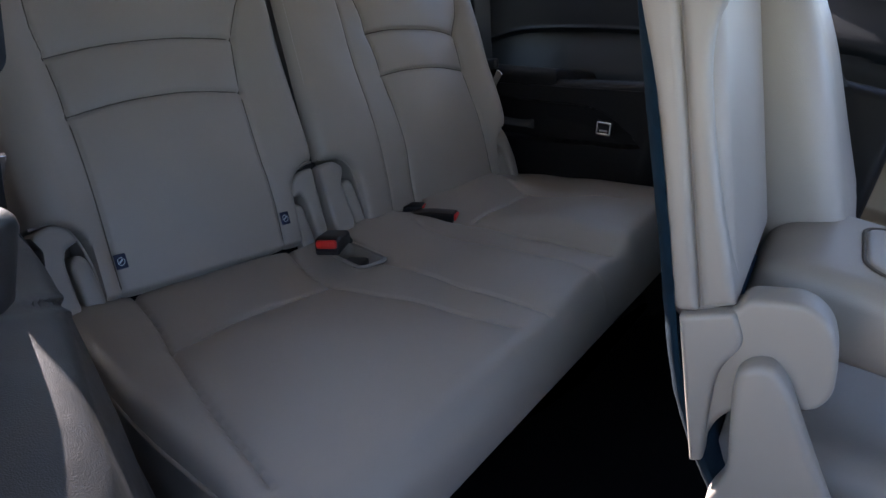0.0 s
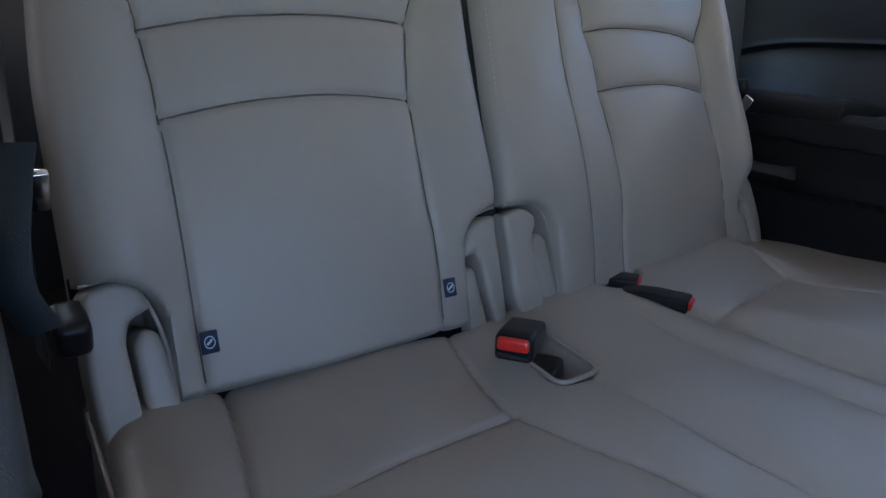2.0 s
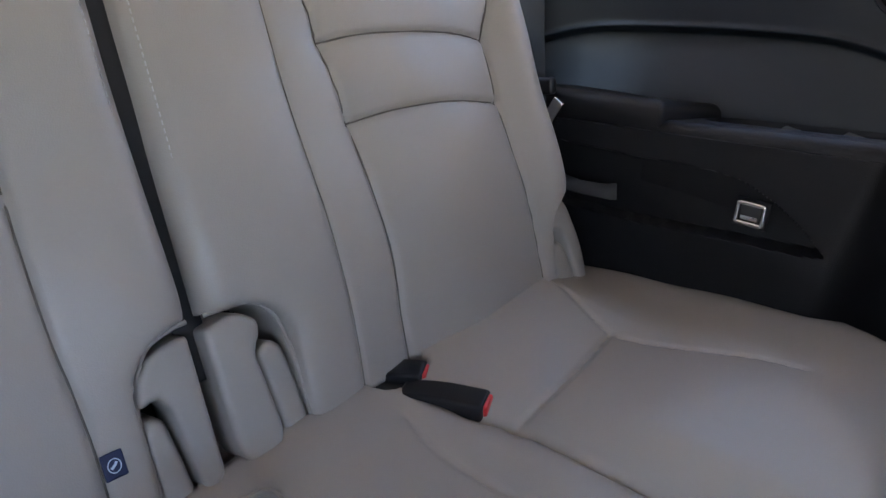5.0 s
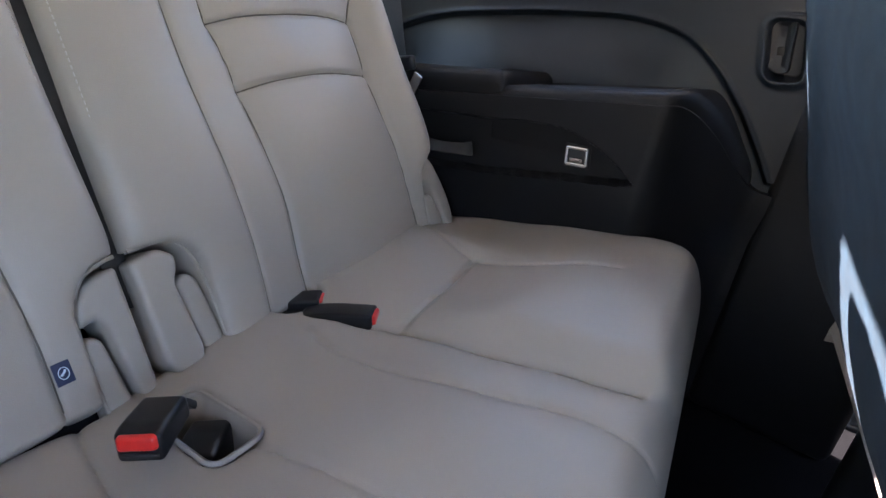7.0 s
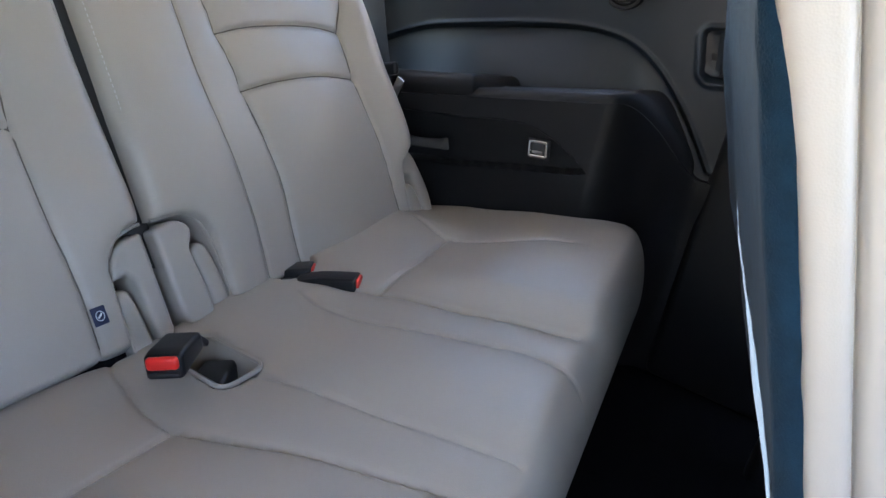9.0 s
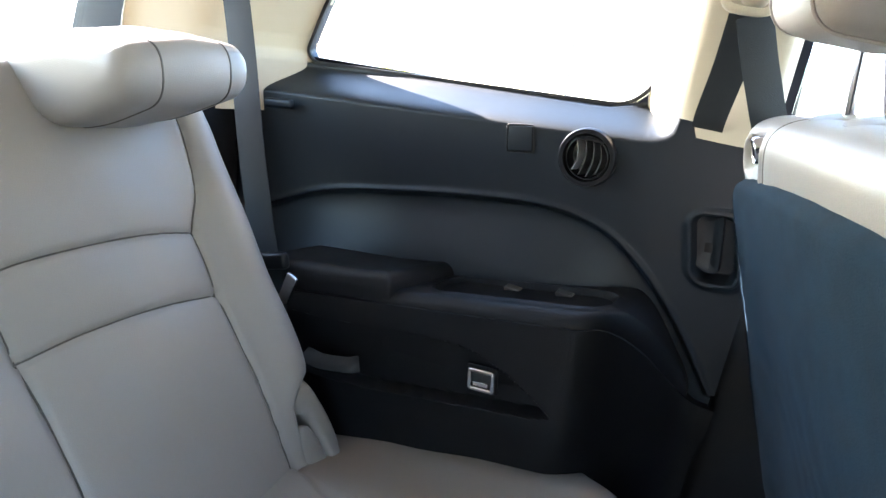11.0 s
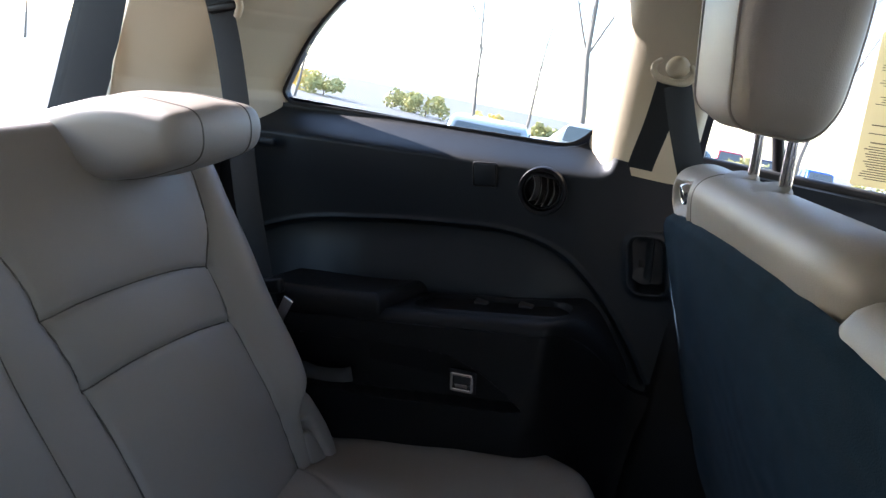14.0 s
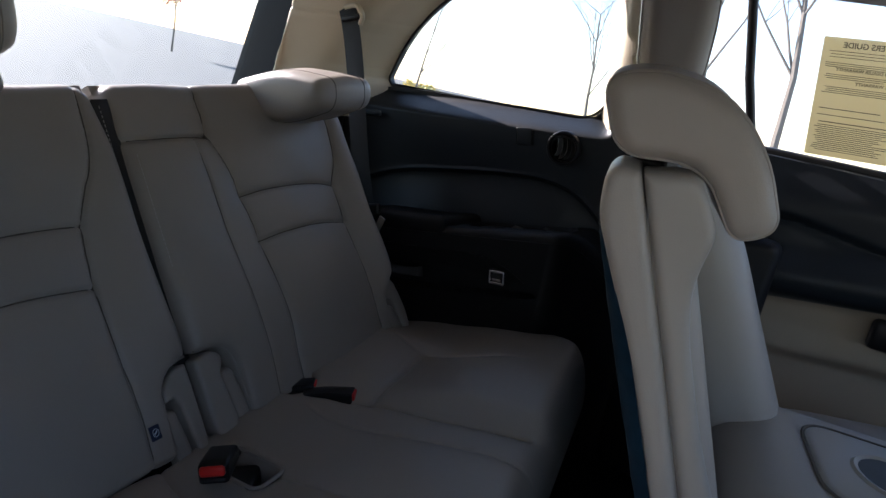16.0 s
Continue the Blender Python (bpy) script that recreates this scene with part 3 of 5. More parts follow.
left_door()
tagged(box("jamb_trim_left", (0.26, 0.06, 0.66), (0.61, 0.772, 0.43), SHADED_MATTE_TRIM, r=0.02), "black plastic trim at the foot of the door opening", "wall trim", kind="structure")
# unseen wall and pillar, added to hold back light from the right front
tagged(box("wall_front_right", (1.1, 0.06, 0.84), (1.85, -0.90, 0.52), DARK_TRIM, r=0.02), "unseen dark wall added to close the front door side", "wall", kind="structure")
tagged(box("door_pillar_right", (0.14, 0.08, 0.44), (1.37, -0.885, 1.14), DARK_TRIM, r=0.02), "dark centre door pillar", "pillar", kind="structure")
# unseen rail added to keep high sky light off the cushion
tagged(box("roof_rail_right", (2.9, 0.20, 0.20), (0.80, -0.86, 1.32), PAINT, r=0.05), "unseen dark painted roof rail, added to cut light over the door opening", "roof rail", kind="structure")
tagged(box("door_pillar_left", (0.16, 0.10, 1.35), (1.83, 0.90, 0.75), DARK_TRIM, r=0.02), "dark front door pillar", "pillar", kind="structure")
tagged(box("bulkhead", (0.05, 1.9, 0.95), (2.32, 0, 0.55), DARK_TRIM, r=0.01), "dark dashboard end of the cabin", "wall", kind="structure")
tagged(box("door_sill_left", (1.4, 0.10, 0.12), (1.12, 0.95, 0.06), DARK_TRIM, r=0.02), "dark door sill", "sill", kind="structure")

# the right rear door, swung open about its front edge
# out of view; added to keep low doorway light off the third-row seat
def open_door():
    door = thing("door_2", "unseen rear side door standing wide open with a beige insert", "car door", at=(1.31, -0.97, 0.10))
    door["kind"] = "structure"
    out, flat = Vector((-0.46, -0.89, 0)).normalized(), Vector((-0.89, 0.46, 0)).normalized()
    hinge = Vector((1.31, -0.97, 0))

    def at(a, d, z):
        return hinge + out * a + flat * d + Vector((0, 0, z))

    xs, zs = np.linspace(0.0, 0.92, 60), np.linspace(0.10, 0.915, 60)
    A, Z = np.meshgrid(xs, zs, indexing="ij")
    d = 0.05 + 0.03 * step(Z, 0.50, 0.62) * (1 - step(Z, 0.80, 0.92)) + 0.035 * step(Z, 0.56, 0.60) * (1 - step(Z, 0.64, 0.70))
    d = d + roundover(np.minimum(np.minimum(A, 0.92 - A), Z - 0.10), 0.03)
    o, f, h = np.array(out), np.array(flat), np.array(hinge)
    P = h + A[..., None] * o + d[..., None] * f
    Q = h + A[..., None] * o - 0.06 * f * np.ones_like(P)
    P[..., 2], Q[..., 2] = Z, Z
    k = 36
    for name, sl, m, lab in (("upper_panel", slice(k, 60), DARK_TRIM, "black soft upper panel"), ("insert", slice(0, k + 1), SUNLIT_DOOR_BEIGE, "beige lower insert")):
        shell(name, P[:, sl], Q[:, sl] + 0.012 * f, m, door, lab, 40)
    skin = [[at(0.0, e, z) for e, z in ((-0.062, 0.10), (-0.085, 0.40), (-0.085, 0.75), (-0.064, 0.92), (-0.050, 0.92), (-0.050, 0.10))], [at(0.92, e, z) for e, z in ((-0.062, 0.10), (-0.085, 0.40), (-0.085, 0.75), (-0.064, 0.92), (-0.050, 0.92), (-0.050, 0.10))]]
    loft("outer_skin", skin, PAINT, door, "dark painted outer skin")
    tube("window_frame", [at(0.01, -0.02, 0.91), at(0.02, 0.02, 1.30), at(0.45, 0.04, 1.36), at(0.80, 0.04, 1.33), at(0.90, -0.01, 0.91)], 0.022, BLACK_PLASTIC, door, n=10)
    ring = [at(0.02, -0.02, 0.90), at(0.89, -0.02, 0.90), at(0.80, 0.03, 1.32), at(0.04, 0.02, 1.30)]
    pane = loft("pane", [ring, [p - flat * 0.004 for p in ring]], CLEAR, door, "clear glass")
    pane.visible_shadow = False


open_door()

# the open doorway on the near side: body edge and rubber seal
def doorway():
    path = smooth_path([(x + 0.004, 0, z) for x, z in reversed(DOOR_EDGE)], 6)
    rings, rim = [], []
    high = [(-0.02, -0.706), (0.004, -0.712), (0.002, -0.722), (-0.03, -0.735), (-0.085, -0.748), (-0.10, -0.757), (-0.17, -0.772), (-0.25, -0.80), (-0.31, -0.86), (-0.35, -0.93), (-0.42, -0.955), (-0.72, -0.95), (-0.72, -0.78), (-0.30, -0.745), (-0.10, -0.722)]
    low = [(-0.02, -0.70), (0.004, -0.712), (0.014, -0.735), (0.010, -0.775), (-0.002, -0.79), (-0.010, -0.81), (-0.012, -0.84), (0.0, -0.875), (-0.004, -0.915), (-0.03, -0.945), (-0.09, -0.962), (-0.30, -0.968), (-0.62, -0.955), (-0.62, -0.84), (-0.06, -0.80)]
    for p in path:
        lift = 0.10 * float(step(np.array(p.z), 0.86, 1.3))
        up = float(step(np.array(p.z), 0.30, 0.78))
        prof = [(a + (c - a) * up, b + (e - b) * up) for (a, b), (c, e) in zip(low, high)]
        rings.append([(p.x + a, b - 0.134 + lift * (1 if b < -0.72 else 0.4), p.z) for a, b in prof])
        rim.append((p.x - 0.006, -0.834 + 0.4 * lift, p.z))
    body = loft("body_panel_right", rings, PAINT, angle=50)
    tagged(body, "dark metallic painted door opening and rear quarter panel", "car body", kind="structure")
    seal = tube("door_seal", rim, 0.0075, RUBBER, n=10)
    tagged(seal, "black rubber seal along the door opening", "door seal", kind="structure")


doorway()

# ---------------- third-row seat ----------------
UB, NB, PB = np.array([-0.485, 0, 0.8745]), np.array([0.8745, 0, 0.485]), np.array([0.033, 0, 0.36])


def on_back(y, s, n=0.0):
    return Vector(PB + s * UB + n * NB) + Vector((0, y, 0))


# where the cushion meets the backrest, along its face
FOOT = float((0.36 + 0.2 * PB[0] - PB[2]) / (UB[2] - 0.2 * UB[0])) + 0.004


def backrest(name, y0, y1, parent, seams, arches, bolsters, top, label):
    nu, nv = int((y1 - y0) / 0.0036), 180
    ys, ss = np.linspace(y0, y1, nu), np.linspace(-0.03, top, nv)
    Y, S = np.meshgrid(ys, ss, indexing="ij")
    h = np.zeros_like(Y)
    for (c, w, a) in bolsters:
        h += a * np.exp(-(((Y - c) / w) ** 2))
    h += 0.016 * np.exp(-(((S - 0.17) / 0.14) ** 2))
    h -= 0.03 * step(S, top - 0.13, top + 0.05)
    for pts, depth, puff in seams:
        h += seam(Y, S, pts, depth, 0.0030, puff * 1.2, 0.022)
    h += soft(Y, S, 21.0, 0.0013, y0)
    inside = -rbox_sdf(Y, S, (y0 + y1) / 2, (top - 0.05) / 2, (y1 - y0) / 2, (top + 0.05) / 2, 0.035)
    h += roundover(inside, 0.024)
    # the foot rolls under above the cushion
    h += -0.055 * step(FOOT - S, -0.014, 0.016)
    for cx, cy, hx, hy, r in arches:
        d = rbox_sdf(Y, S, cx, cy, hx, hy, r)
        h += -0.075 * step(-d, -0.003, 0.006) - 0.010 * np.exp(-np.clip(d, 0, 1) / 0.010)
    taper = 1 - 0.045 * step(S, 0.32, 0.62) * (y0 < -0.3)
    Yw = y1 + (Y - y1) * taper if y0 < -0.3 else Y - 0.012 * step(S, 0.25, 0.62) * step(Y, 0.3, 0.5)
    P = PB + S[..., None] * UB + h[..., None] * NB
    P[..., 1] = Yw
    Bk = PB + S[..., None] * UB - 0.105 * NB
    Bk[..., 1] = Yw
    ob = shell(name, P, Bk, LEATHER, parent, label, 60)
    # thread lying in each seam
    for pts, depth, puff in seams:
        line = []
        for y, s in curve2(pts, 6):
            a, b = (y - y0) / (y1 - y0) * (nu - 1), (s + 0.03) / (top + 0.03) * (nv - 1)
            if 0 <= a < nu - 1 and 0.004 < s < top - 0.006:
                i, j = int(a), int(b)
                u, v = a - i, b - j
                q = (1 - u) * (1 - v) * P[i, j] + u * (1 - v) * P[i + 1, j] + (1 - u) * v * P[i, j + 1] + u * v * P[i + 1, j + 1]
                line.append(Vector(q) + Vector(NB) * 0.0004)
        tube("seam", line, 0.0011 if depth > 0.003 else 0.0007, SEAM, ob, "dark sewn seam", n=6)
    return ob


def stitches(pts, parent, gap=0.0075, length=0.0045):
    """Short threads along a line on the backrest."""
    verts, faces = [], []
    line = [Vector(p) for p in smooth_path(pts, 12)]
    left, k = 0.0, 0
    for a, b in zip(line[:-1], line[1:]):
        seg, t = (b - a).length, (b - a).normalized()
        while left < seg:
            p = a + t * left
            w = t.cross(Vector(NB)).normalized() * 0.0008
            n = Vector(NB) * 0.0007
            i = len(verts)
            q = p + t * length
            verts += [p - w, p + w, q + w, q - w, p + n * 1.2, q + n * 1.2]
            faces += [[i, i + 1, i + 4], [i + 3, i + 5, i + 2], [i, i + 4, i + 5, i + 3], [i + 1, i + 2, i + 5, i + 4]]
            left += gap
        left -= seg
    ob = raw("stitching", verts, faces, STITCH, parent, "pale stitching")
    ob["kind"] = "stuff"
    return ob


third = thing("third_row_seat", "grey-beige leather third-row bench with split backrest", "car seat", at=(0.2, 0, 0.12))


NL = [(-0.515, 0.62), (-0.508, 0.45), (-0.495, 0.388), (-0.487, 0.297), (-0.487, 0.16), (-0.486, 0.09), (-0.483, 0.0)]
NR = [(-0.105, 0.64), (-0.137, 0.50), (-0.158, 0.455), (-0.178, 0.402), (-0.191, 0.307), (-0.194, 0.20), (-0.188, 0.10), (-0.186, 0.0)]
HT = [(-0.495, 0.387), (-0.42, 0.399), (-0.344, 0.405), (-0.26, 0.407), (-0.179, 0.403)]
HM = [(-0.487, 0.297), (-0.41, 0.310), (-0.34, 0.315), (-0.28, 0.315), (-0.191, 0.307)]
near_back = backrest("backrest", -0.583, -0.084, third, [(NL, 0.0045, 0.006), (NR, 0.0045, 0.006), (HT, 0.004, 0.005), (HM, 0.004, 0.005)],
                     [(-0.58, 0.03, 0.066, 0.116, 0.05), (-0.07, 0.03, 0.075, 0.132, 0.05)],
                     [(-0.54, 0.035, 0.020), (-0.12, 0.05, 0.008), (-0.335, 0.12, 0.008)], 0.632, "narrow split backrest with three stitched panels")
FA = [(0.078, 0.52), (0.081, 0.32), (0.087, 0.15), (0.084, 0.0)]
FB = [(0.125, 0.60), (0.118, 0.53), (0.138, 0.445), (0.143, 0.402), (0.154, 0.311), (0.160, 0.17), (0.157, 0.0)]
FC = [(0.455, 0.58), (0.438, 0.45), (0.415, 0.389), (0.411, 0.303), (0.415, 0.18), (0.425, 0.07), (0.428, 0.0)]
FT = [(0.143, 0.402), (0.208, 0.407), (0.298, 0.405), (0.36, 0.399), (0.415, 0.389)]
FM = [(0.154, 0.311), (0.224, 0.317), (0.32, 0.315), (0.411, 0.303)]
PADL = [(-0.068, 0.527), (0.02, 0.524), (0.115, 0.525)]
PADR = [(0.115, 0.525), (0.125, 0.57), (0.131, 0.63)]
far_back = backrest("backrest", -0.069, 0.507, third, [(FA, 0.0025, 0.003), (FB, 0.0045, 0.006), (FC, 0.0045, 0.006), (FT, 0.004, 0.005), (FM, 0.004, 0.005), (PADL, 0.008, 0.006), (PADR, 0.007, 0.006)],
                    [(-0.085, 0.03, 0.097, 0.130, 0.05), (0.51, 0.02, 0.058, 0.135, 0.045)],
                    [(0.47, 0.035, 0.020), (0.02, 0.07, 0.008), (0.29, 0.11, 0.008)], 0.632, "wide split backrest with a centre pad and stitched panels")
stitches([on_back(-0.096, s, 0.005) for s in (0.18, 0.3, 0.45, 0.58)], near_back)
stitches([on_back(-0.574, s, -0.004) for s in (0.16, 0.25, 0.34, 0.42)], near_back)
stitches([on_back(-0.056, s, 0.005) for s in (0.18, 0.3, 0.45, 0.50)], far_back)
# piping round the hinge openings
for pts, owner in (([(-0.583, 0.146), (-0.555, 0.148), (-0.532, 0.132), (-0.516, 0.08), (-0.513, 0.0)], near_back),
                   ([(-0.148, 0.0), (-0.146, 0.10), (-0.128, 0.147), (-0.10, 0.160), (-0.084, 0.162)], near_back),
                   ([(-0.068, 0.162), (-0.02, 0.160), (0.004, 0.135), (0.013, 0.08), (0.013, 0.0)], far_back),
                   ([(0.450, 0.0), (0.452, 0.10), (0.470, 0.148), (0.505, 0.156)], far_back)):
    tube("piping", smooth_path([on_back(y, s, 0.000) for y, s in pts], 6), 0.0024, LEATHER, owner)
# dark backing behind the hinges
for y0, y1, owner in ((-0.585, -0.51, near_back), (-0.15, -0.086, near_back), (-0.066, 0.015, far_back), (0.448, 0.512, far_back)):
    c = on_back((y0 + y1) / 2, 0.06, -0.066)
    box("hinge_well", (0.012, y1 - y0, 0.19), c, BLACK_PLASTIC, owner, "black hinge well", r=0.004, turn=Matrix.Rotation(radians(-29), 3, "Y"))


def hinge_cover(outline, radii, n0, n1, owner, r=0.008, name="hinge_cover"):
    """A moulded cover: an outline across and along the backrest, standing from n0 to n1 off its face."""
    return pad(name, (outline, radii, 6), n1 - n0, r, lambda a, b, c: on_back(a, b, n0 + c), BEIGE_PLASTIC, owner, "beige plastic hinge cover")


hinge_cover([(-0.088, 0.152), (-0.122, 0.148), (-0.143, 0.126), (-0.146, 0.102), (-0.128, 0.106), (-0.119, 0.094), (-0.114, 0.030), (-0.108, 0.006), (-0.088, 0.012)], [0.006, 0.02, 0.015, 0.006, 0.006, 0.010, 0.04, 0.008, 0.010], -0.05, 0.008, near_back)
hinge_cover([(-0.150, -0.03), (-0.147, 0.082), (-0.139, 0.092), (-0.125, 0.086), (-0.117, 0.030), (-0.113, -0.03)], [0.004, 0.012, 0.008, 0.012, 0.04, 0.004], -0.05, -0.001, near_back)
hinge_cover([(-0.074, 0.150), (-0.038, 0.157), (-0.018, 0.142), (-0.020, 0.128), (-0.030, 0.112), (-0.021, 0.030), (-0.028, 0.008), (-0.064, 0.012), (-0.072, 0.03)], [0.006, 0.02, 0.008, 0.006, 0.012, 0.03, 0.010, 0.012, 0.02], -0.05, 0.010, far_back)
hinge_cover([(-0.016, -0.03), (-0.017, 0.030), (-0.026, 0.106), (-0.010, 0.118), (0.004, 0.108), (0.012, 0.050), (0.017, -0.03)], [0.004, 0.04, 0.006, 0.008, 0.012, 0.03, 0.004], -0.05, 0.000, far_back)
# outer ends: a hooked bracket over a rounded knuckle
hinge_cover([(-0.582, -0.03), (-0.590, 0.060), (-0.584, 0.138), (-0.556, 0.150), (-0.532, 0.138), (-0.525, 0.116), (-0.546, 0.108), (-0.552, 0.088), (-0.545, -0.03)], [0.004, 0.04, 0.012, 0.014, 0.012, 0.005, 0.008, 0.01, 0.004], -0.06, 0.012, near_back)
hinge_cover([(-0.540, -0.03), (-0.546, 0.082), (-0.535, 0.098), (-0.520, 0.090), (-0.512, 0.040), (-0.508, -0.03)], [0.004, 0.008, 0.008, 0.012, 0.04, 0.004], -0.06, 0.006, near_back)
hinge_cover([(0.456, 0.148), (0.484, 0.158), (0.500, 0.138), (0.514, 0.090), (0.519, 0.050), (0.512, 0.0), (0.494, 0.0), (0.488, 0.060), (0.478, 0.104), (0.455, 0.112)], [0.006, 0.012, 0.012, 0.02, 0.02, 0.012, 0.006, 0.03, 0.012, 0.006], -0.06, 0.016, far_back)
hinge_cover([(0.450, -0.02), (0.449, 0.072), (0.461, 0.094), (0.478, 0.086), (0.489, 0.050), (0.494, -0.02)], [0.004, 0.012, 0.010, 0.012, 0.03, 0.004], -0.06, 0.012, far_back)


def cloth_tag(y, s, owner):
    c = on_back(y, s, 0.0105)
    turn = Matrix.Rotation(radians(-29), 3, "Y")
    tag = box("cloth_tag", (0.0022, 0.018, 0.023), c, TAG, owner, "small navy cloth tag", r=0.0008, turn=turn, seg=1)
    ring = []
    for k in range(18):
        a = 2 * math.pi * k / 18
        ring.append(on_back(y + 0.0052 * math.cos(a), s + 0.0060 * math.sin(a), 0.0122))
    tube("tag_mark", ring + [ring[0]], 0.0005, TAG_MARK, tag, n=5)
    tube("tag_mark", [on_back(y - 0.003, s - 0.002, 0.0122), on_back(y + 0.001, s + 0.001, 0.0124), on_back(y + 0.0022, s + 0.003, 0.0122)], 0.0012, TAG_MARK, tag, n=5)


cloth_tag(-0.477, 0.071, near_back)
cloth_tag(-0.178, 0.071, near_back)

# cushion
def cushion():
    ny, nt = 330, 215
    ys = np.linspace(-0.612, 0.638, ny)
    xfront = 0.561 - 0.165 * ys
    xfront = xfront - 0.07 * step(ys, 0.50, 0.64) ** 2
    top_n, nose_n = 160, 35
    F = np.zeros((ny, nt, 3))
    Yg = np.repeat(ys[:, None], nt, 1)
    R = 0.062
    for k in range(nt):
        if k < top_n:
            f = k / (top_n - 1)
            x = -0.06 + (xfront - R + 0.06) * f
            F[:, k, 0], F[:, k, 2] = x, 0.36 + 0.2 * x
        elif k < top_n + nose_n:
            a = (k - top_n + 1) / nose_n * math.pi / 2
            x = xfront - R + R * math.sin(a)
            F[:, k, 0], F[:, k, 2] = x, 0.36 + 0.2 * (xfront - R) + 0.2 * R * math.sin(a) * math.cos(a) - 0.085 * (1 - math.cos(a))
        else:
            g = (k - top_n - nose_n + 1) / (nt - top_n - nose_n)
            F[:, k, 0] = xfront - 0.11 * g**1.2
            F[:, k, 2] = 0.36 + 0.2 * (xfront - R) - 0.085 - 0.15 * g
    F[..., 1] = Yg
    X, Y = F[..., 0].copy(), F[..., 1].copy()
    run = np.minimum(np.arange(nt) / (top_n - 1), 1.0)[None, :]
    flat = np.repeat((1 - step(np.arange(nt, dtype=float), top_n + 4, top_n + nose_n))[None, :], ny, 0)
    h = np.zeros_like(X)
    for pts, depth, puff in (
        ([(0.0, -0.476), (0.05, -0.485), (0.212, -0.514), (0.346, -0.543), (0.55, -0.580)], 0.005, 0.008),
        ([(0.212, -0.514), (0.213, -0.44), (0.206, -0.317), (0.197, -0.219)], 0.004, 0.006),
        ([(-0.02, -0.160), (0.08, -0.200), (0.197, -0.219), (0.352, -0.178), (0.515, -0.150)], 0.004, 0.007),
        ([(0.186, -0.098), (0.30, -0.090), (0.39, -0.087), (0.53, -0.084)], 0.003, 0.004),
        ([(0.09, 0.085), (0.15, 0.070), (0.267, 0.078), (0.36, 0.090), (0.45, 0.096), (0.54, 0.080)], 0.003, 0.004),
        ([(0.03, 0.118), (0.13, 0.132), (0.180, 0.152), (0.29, 0.157), (0.38, 0.165), (0.48, 0.168)], 0.005, 0.010),
        ([(0.180, 0.152), (0.170, 0.27), (0.150, 0.385)], 0.004, 0.006),
        ([(-0.05, 0.450), (0.033, 0.428), (0.150, 0.385), (0.25, 0.40), (0.36, 0.42)], 0.003, 0.005),
    ):
        h += seam(X, Y, pts, depth, 0.0034, puff, 0.026)
    # thigh bolsters and the two seat pans
    h += 0.012 * np.exp(-(((X - 0.36) / 0.13) ** 2)) * (np.exp(-(((Y + 0.36) / 0.12) ** 2)) + np.exp(-(((Y - 0.38) / 0.13) ** 2)))
    h += 0.016 * step(Y, 0.17, 0.23) * step(X, 0.15, 0.32) * (1 - step(Y, 0.5, 0.62))
    h += 0.006 * np.exp(-(((Y + 0.56) / 0.04) ** 2)) + 0.010 * np.exp(-(((Y - 0.56) / 0.05) ** 2)) * step(X, -0.05, 0.1)
    h += 0.008 * np.exp(-((Y / 0.08) ** 2)) * step(X, 0.12, 0.25)
    h += soft(X, Y, 17.0, 0.0016)
    # buckle pockets
    d = rbox_sdf(X, Y + 0.12 * (X - 0.13), 0.125, -0.105, 0.062, 0.034, 0.02)
    h += -0.085 * step(-d, -0.002, 0.008)
    h -= 0.006 * np.exp(-np.clip(d, 0, 1) / 0.012)
    foot = np.interp(Y, [-0.6, -0.47, -0.155, 0.016, 0.54], [-0.020, -0.014, 0.012, -0.014, -0.068])
    h += -0.018 * np.exp(-(((X - foot) / 0.010) ** 2))
    d = rbox_sdf(X, Y, 0.0, 0.132, 0.045, 0.040, 0.02)
    h += -0.035 * step(-d, -0.004, 0.010)
    rise = np.interp(Y, [-0.30, -0.15, 0.0, 0.1, 0.2, 0.42, 0.52, 0.60], [0.006, 0.006, 0.018, 0.026, 0.032, 0.045, 0.022, 0.0])
    base = 0.018 * step(Y, -0.02, 0.2)
    h += base + np.maximum(rise - base, -0.012) * (1 - step(X, 0.02, 0.24))
    edge = np.minimum(Y + 0.612, 0.638 - Y)
    drop = roundover(edge, 0.024)
    h = h * flat
    h = h + drop
    F[..., 2] += h
    F[..., 1] += 0.028 * (1 - step(X, 0.0, 0.40)) * step(-Y, 0.35, 0.612)
    B = F.copy()
    B[..., 2] = np.minimum(B[..., 2] - 0.02, 0.20)
    B[..., 0] = np.minimum(B[..., 0] * 0.94, 0.50)
    c = shell("cushion", F, B, LEATHER, third, "wide leather seat cushion with sewn panels", 60)
    tube("piping", smooth_path([(x, -0.6124 + 0.028 * (1 - float(step(np.array(x), 0.0, 0.40))), 0.36 + 0.2 * x - 0.024) for x in (-0.05, 0.15, 0.35, 0.58)], 6), 0.003, LEATHER, c)
    rim = [(x, y - 0.12 * (x - 0.13), 0.3585 + 0.2 * x) for x, y in rpoly([(0.064, -0.138), (0.186, -0.138), (0.186, -0.072), (0.064, -0.072)], 0.018, 5)]
    tube("pocket_piping", rim + [rim[0]], 0.0032, LEATHER, c, n=6)
    return c


cushion()
box("seat_base", (0.46, 1.14, 0.12), (0.20, 0.01, 0.155), FLOOR_CARPET, third, "black carpeted base", r=0.02)


